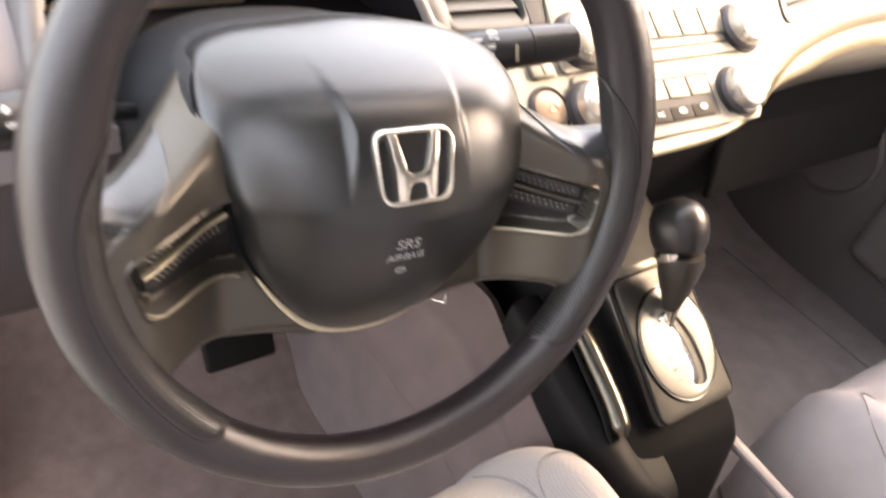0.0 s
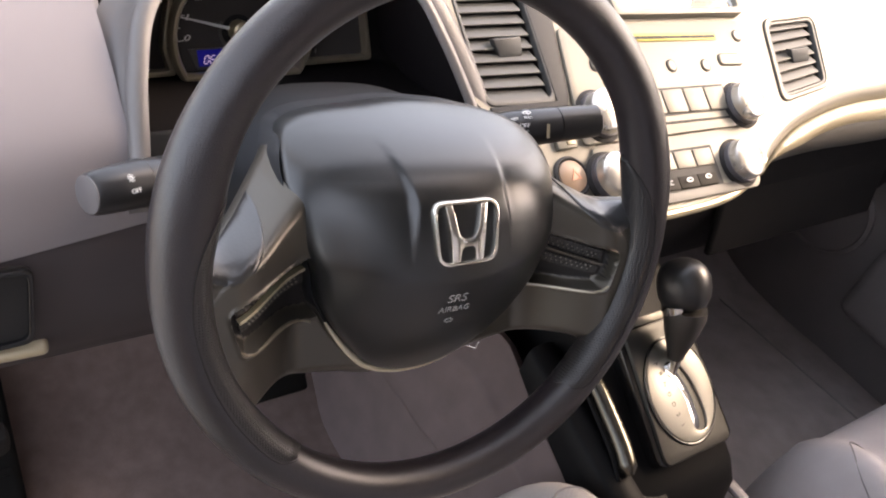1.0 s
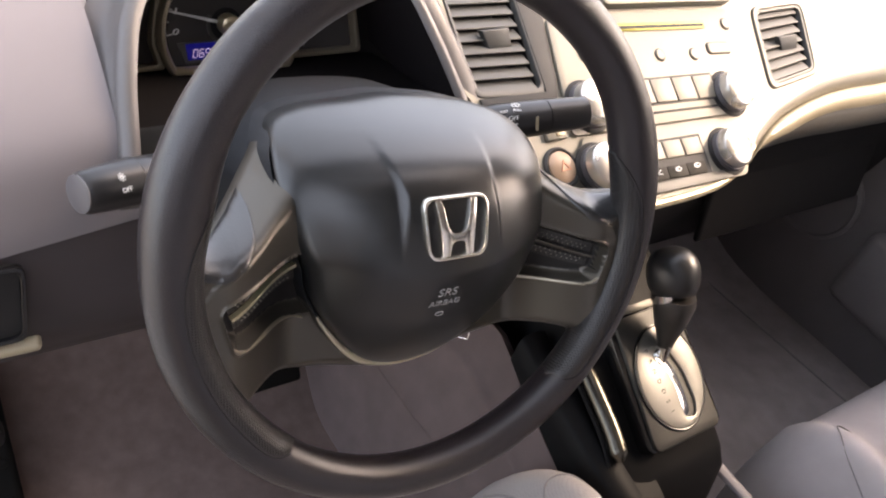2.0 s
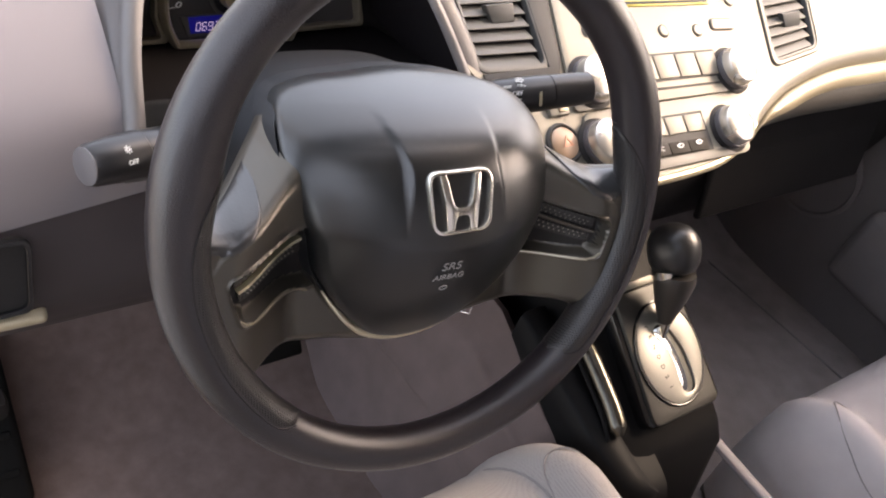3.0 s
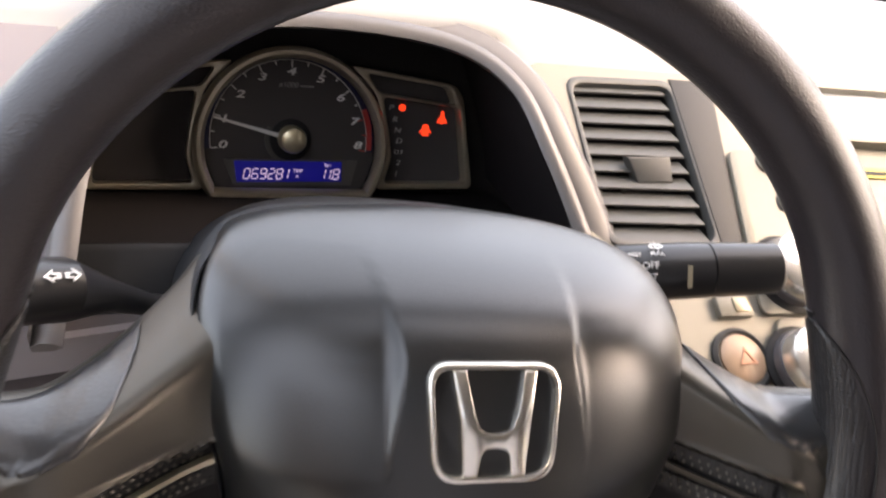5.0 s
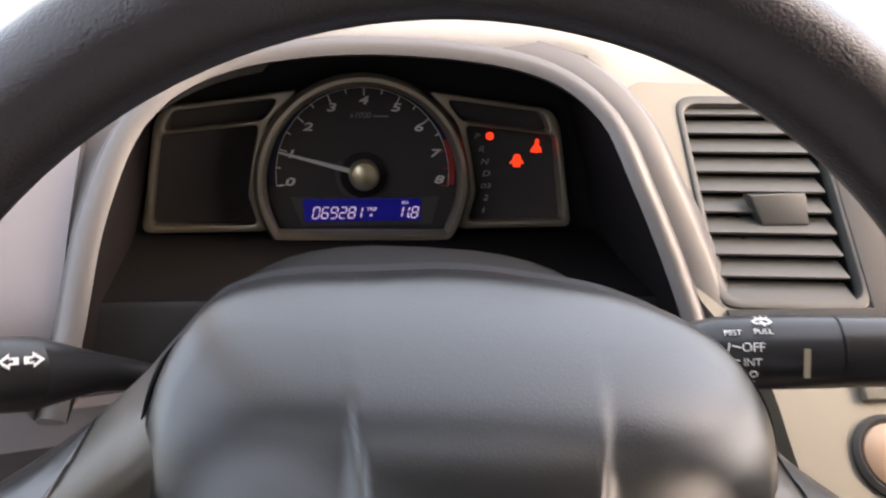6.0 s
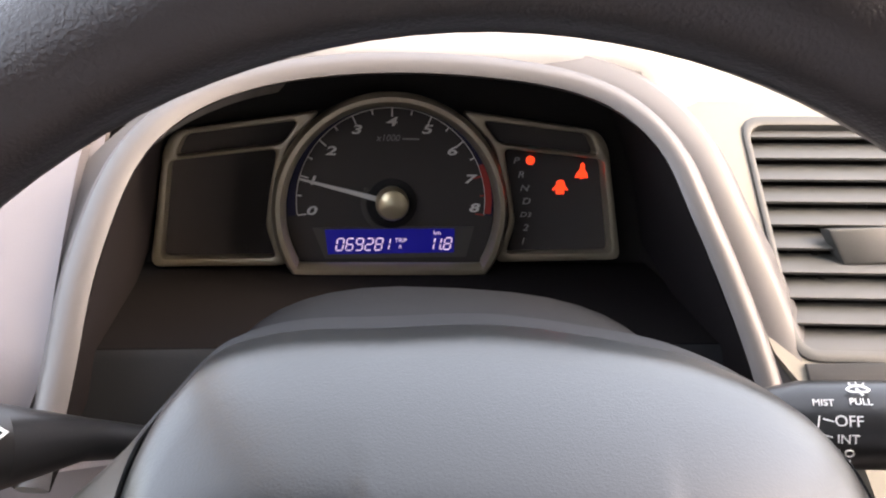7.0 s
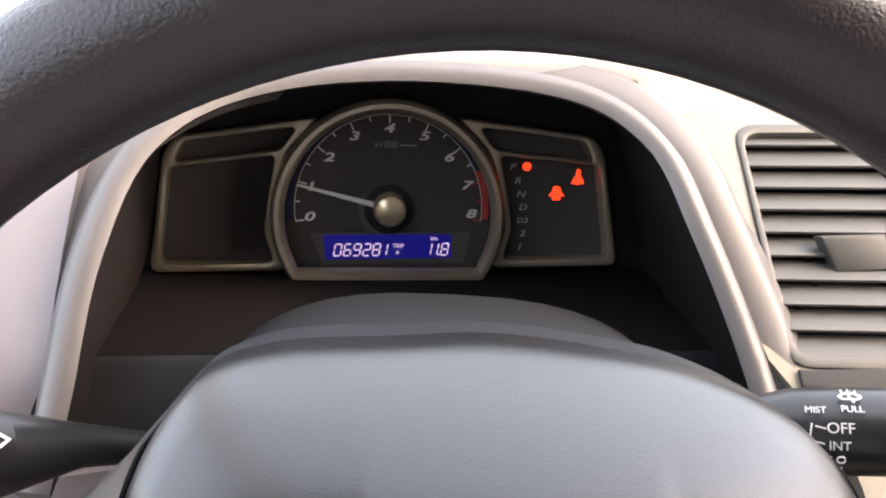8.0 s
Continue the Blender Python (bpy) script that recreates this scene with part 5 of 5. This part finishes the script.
# ---- seats ----
def front_seat(x, y, z, label, cloth):
    s = thing("front_seat", pose(x, y, z), label, "car seat", "front seats")
    rings = []
    for k in range(41):
        f = k / 40
        yy = 0.025 - 0.525 * f
        front = max(0.0, 1 - f / 0.20)
        zt = 0.288 + 0.018 * math.sin(math.pi * min(1, f * 2.2)) - 0.03 * f - 0.115 * (1 - math.sqrt(max(0.0, 1 - front ** 2.4)))
        hw = 0.258 - 0.045 * front ** 2.5
        ring = []
        for j in range(57):
            t = -1 + 2 * j / 56
            bol = 0.042 * math.exp(-((abs(t) - 0.76) / 0.15) ** 2) * (1 - 0.5 * front)
            e = max(0.0, (abs(t) - 0.74) / 0.26)
            drop = 0.11 * (1 - math.sqrt(max(0.0, 1 - e ** 2.2)))
            groove = 0.006 * math.exp(-((abs(t) - 0.60) / 0.012) ** 2)
            ring.append((hw * t, yy, zt + bol - drop - groove))
        rings.append(ring + [(hw, yy, 0.08), (-hw, yy, 0.08)])
    part("cushion", loft(rings), cloth, s, "padded cloth cushion", smooth=80)
    for sg in (-1, 1):
        j = 28 + sg * 17
        part("seam", sweep([Vector(rings[k][j]) + Vector((0, 0, 0.0005)) for k in range(2, 41)], 0.0014, 6), PIPING, s)
    for sg in (-1, 1):
        path = [Vector(rings[k][28 + sg * (28 - j)]) + Vector((0, 0, 0.0008)) for k, j in ((22, 4), (14, 3), (9, 4), (6, 6), (5, 8), (6, 10), (9, 11))]
        part("seam", sweep(curve_pts(path, 40), 0.0009, 6), PIPING, s)
    rings = []
    for k in range(13):
        f = k / 12
        z = 0.26 + 0.62 * f
        yy = -0.50 - 0.20 * f
        hw = 0.245 - 0.05 * f * f
        rings.append([(hw * math.cos(a), yy + 0.055 * math.sin(a) * (1 if math.sin(a) > 0 else 1.4), z) for a in (2 * math.pi * i / 28 for i in range(28))])
    part("backrest", loft(rings), FABRIC, s, "padded cloth backrest", smooth=60)
    part("base", block(0.42, 0.44, 0.10, 0.02, at=pose(0, -0.25, 0.06)), DARK, s)
    return s


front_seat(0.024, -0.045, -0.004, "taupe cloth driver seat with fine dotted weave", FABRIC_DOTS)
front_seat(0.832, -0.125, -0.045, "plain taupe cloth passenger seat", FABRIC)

# ---- doors, roof and glass ----
def side_door(x, sgn, name, label):
    d = thing(name, pose(x, 0, 0), label, "car door", kind="")
    part("panel", block(0.06, 2.3, 0.92, 0.015, at=pose(sgn * 0.03, -0.40, 0.37)), DOOR_BLACK, d)
    part("armrest", block(0.07, 0.60, 0.06, 0.02, at=pose(-sgn * 0.025, -0.30, 0.50)), DOOR_BLACK, d, "black armrest")
    part("map_pocket", block(0.05, 0.62, 0.16, 0.022, 3, at=pose(-sgn * 0.018, -0.20, 0.17, 6)), DOOR_BLACK, d, "moulded door pocket")
    part("speaker_ring", lathe([(0.090, -0.004), (0.090, 0.006), (0.083, 0.010), (0.079, 0.004), (0.0001, 0.006)], 48, pose(-sgn * 0.002, 0.235, 0.262, 0, -sgn * 90, 0)), DOOR_BLACK, d, "round speaker grille")
    part("window_frame", block(0.04, 0.05, 0.48, 0.01, at=pose(sgn * 0.03, -0.55, 1.05)), DARK, d)
    return d


sill = part("door_sill", block(0.10, 1.5, 0.09, 0.02, at=pose(-0.43, -0.35, 0.03)), CREAM)
tagged(sill, "pale painted sill of the open driver door", "sill", kind="structure")
side_door(1.19, 1, "passenger_door", "dark passenger door panel with round speaker")
roof = part("ceiling", block(1.42, 1.79, 0.03, 0.01, at=pose(0.40, -0.915, 1.28)), HEADLINER)
tagged(roof, "grey cloth car headliner", "headliner", kind="structure")
for sx, x in (("", -0.40), ("", 1.17)):
    p = part("pillar", sweep([(x, 0.78, 0.78), (x + (0.41 - x) * 0.05, 0.48, 1.03), (x + (0.41 - x) * 0.10, -0.02, 1.27)], 0.035, 10), TAN)
    tagged(p, "tan cloth windscreen pillar", "pillar", "windscreen pillars", kind="structure")
bulk = part("bulkhead", block(1.7, 0.05, 0.85, at=pose(0.40, 0.80, 0.32)), DARK)
tagged(bulk, "dark bulkhead behind the dashboard", "bulkhead", kind="structure")
# unseen rear door and rear wall, added dark to cut light from behind
rear_door = thing("rear_door", pose(-0.40, 0, 0), "unseen dark taupe rear door added to close the cabin", "car door")
part("panel", block(0.06, 0.95, 0.92, 0.015, at=pose(-0.03, -1.25, 0.37)), KNEE, rear_door)
part("pillar_trim", block(0.05, 0.12, 0.50, 0.015, at=pose(0.0, -0.80, 1.04)), HEADLINER, rear_door, "grey pillar trim")
part("window_frame", block(0.04, 0.06, 0.46, 0.01, at=pose(-0.01, -1.62, 1.05)), DARK, rear_door)
rear = part("rear_wall", block(1.6, 0.12, 1.26, 0.03, at=pose(0.40, -1.75, 0.62)), KNEE)
tagged(rear, "unseen dark wall added to close the rear", "rear seat", kind="structure")

# ---- small things in the footwell ----
lever = thing("release_lever", pose(-0.255, 0.134, 0.468), "pale bonnet release lever under the knee panel", "lever")
part("handle", block(0.085, 0.026, 0.011, 0.005, 3, at=pose(0, 0, 0, 20, -6, -8)), CREAM, lever)
part("bracket", block(0.030, 0.040, 0.03, 0.004, at=pose(-0.01, 0.03, 0.012)), DARK, lever)
rest = thing("foot_rest", pose(-0.270, 0.36, 0.06), "black ribbed foot rest on the carpet", "foot rest")
part("pad", block(0.11, 0.26, 0.03, 0.010, 3, at=pose(0, 0, 0.05, 42)), RUBBER, rest)
for k in range(5):
    part("rib", block(0.09, 0.010, 0.006, 0.002, at=pose(0, 0, 0.05, 42) @ pose(0, -0.09 + 0.045 * k, 0.016)), RUBBER, rest)
part("wedge", block(0.10, 0.16, 0.10, 0.01, at=pose(0, 0.05, 0.02)), DARK, rest)
tag_ob = thing("metal_bracket", pose(0.100, -0.012, 0.492, 0, 0, -42), "small bright metal bracket under the column", "bracket")
part("leg", block(0.010, 0.0008, 0.0011, 0.0002, at=pose(-0.004, 0, -0.005)), CHROME, tag_ob)
part("leg", block(0.0011, 0.0008, 0.008, 0.0002, at=pose(0.0012, 0, -0.001)), CHROME, tag_ob)


def pedal(x, y, z, w, h, name, label):
    p = thing(name, pose(x, y, z, -38), label, "pedal", "foot pedals")
    part("pad", block(w, 0.014, h, 0.005, 3), RUBBER, p)
    part("arm", sweep([(0, 0.008, 0), (0, 0.07, 0.06), (0, 0.10, 0.20)], 0.007, 8), DARK, p)


pedal(0.050, 0.236, 0.230, 0.080, 0.060, "brake_pedal", "black rubber brake pedal")
pedal(0.180, 0.40, 0.15, 0.045, 0.13, "throttle_pedal", "black rubber accelerator pedal")
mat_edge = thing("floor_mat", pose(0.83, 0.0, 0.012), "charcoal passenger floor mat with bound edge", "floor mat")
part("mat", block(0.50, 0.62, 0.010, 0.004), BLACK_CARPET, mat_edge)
part("binding", sweep([(-0.25, -0.31, 0.004), (0.25, -0.31, 0.004), (0.25, 0.31, 0.004), (-0.25, 0.31, 0.004)], 0.0028, 8, closed=True), DOOR_BLACK, mat_edge, "dark bound edge")

# ---- what closes the cabin behind the view and blocks light ----
for x in (-0.39, 1.17):
    p = part("pillar", block(0.06, 0.14, 0.52, 0.02, at=pose(x, -0.78, 1.02)), HEADLINER)
    tagged(p, "grey trim of the door pillar", "pillar", "door pillars", kind="structure")
# unseen panels over the rear side windows, added to keep sky light out
for x, name in ((-0.43, "rear_side_west"), (1.20, "rear_side_east")):
    p = part(name, block(0.05, 0.96, 0.52, 0.01, at=pose(x, -1.27, 1.03)), DOOR_BLACK)
    tagged(p, "unseen dark panel added to block rear side light", "cabin side", kind="structure")
# made-up wall out of view that holds back light from the left rear
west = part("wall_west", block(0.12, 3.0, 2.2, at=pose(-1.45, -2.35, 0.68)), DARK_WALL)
tagged(west, "unseen dark wall added to block light from the left", "wall", kind="structure")
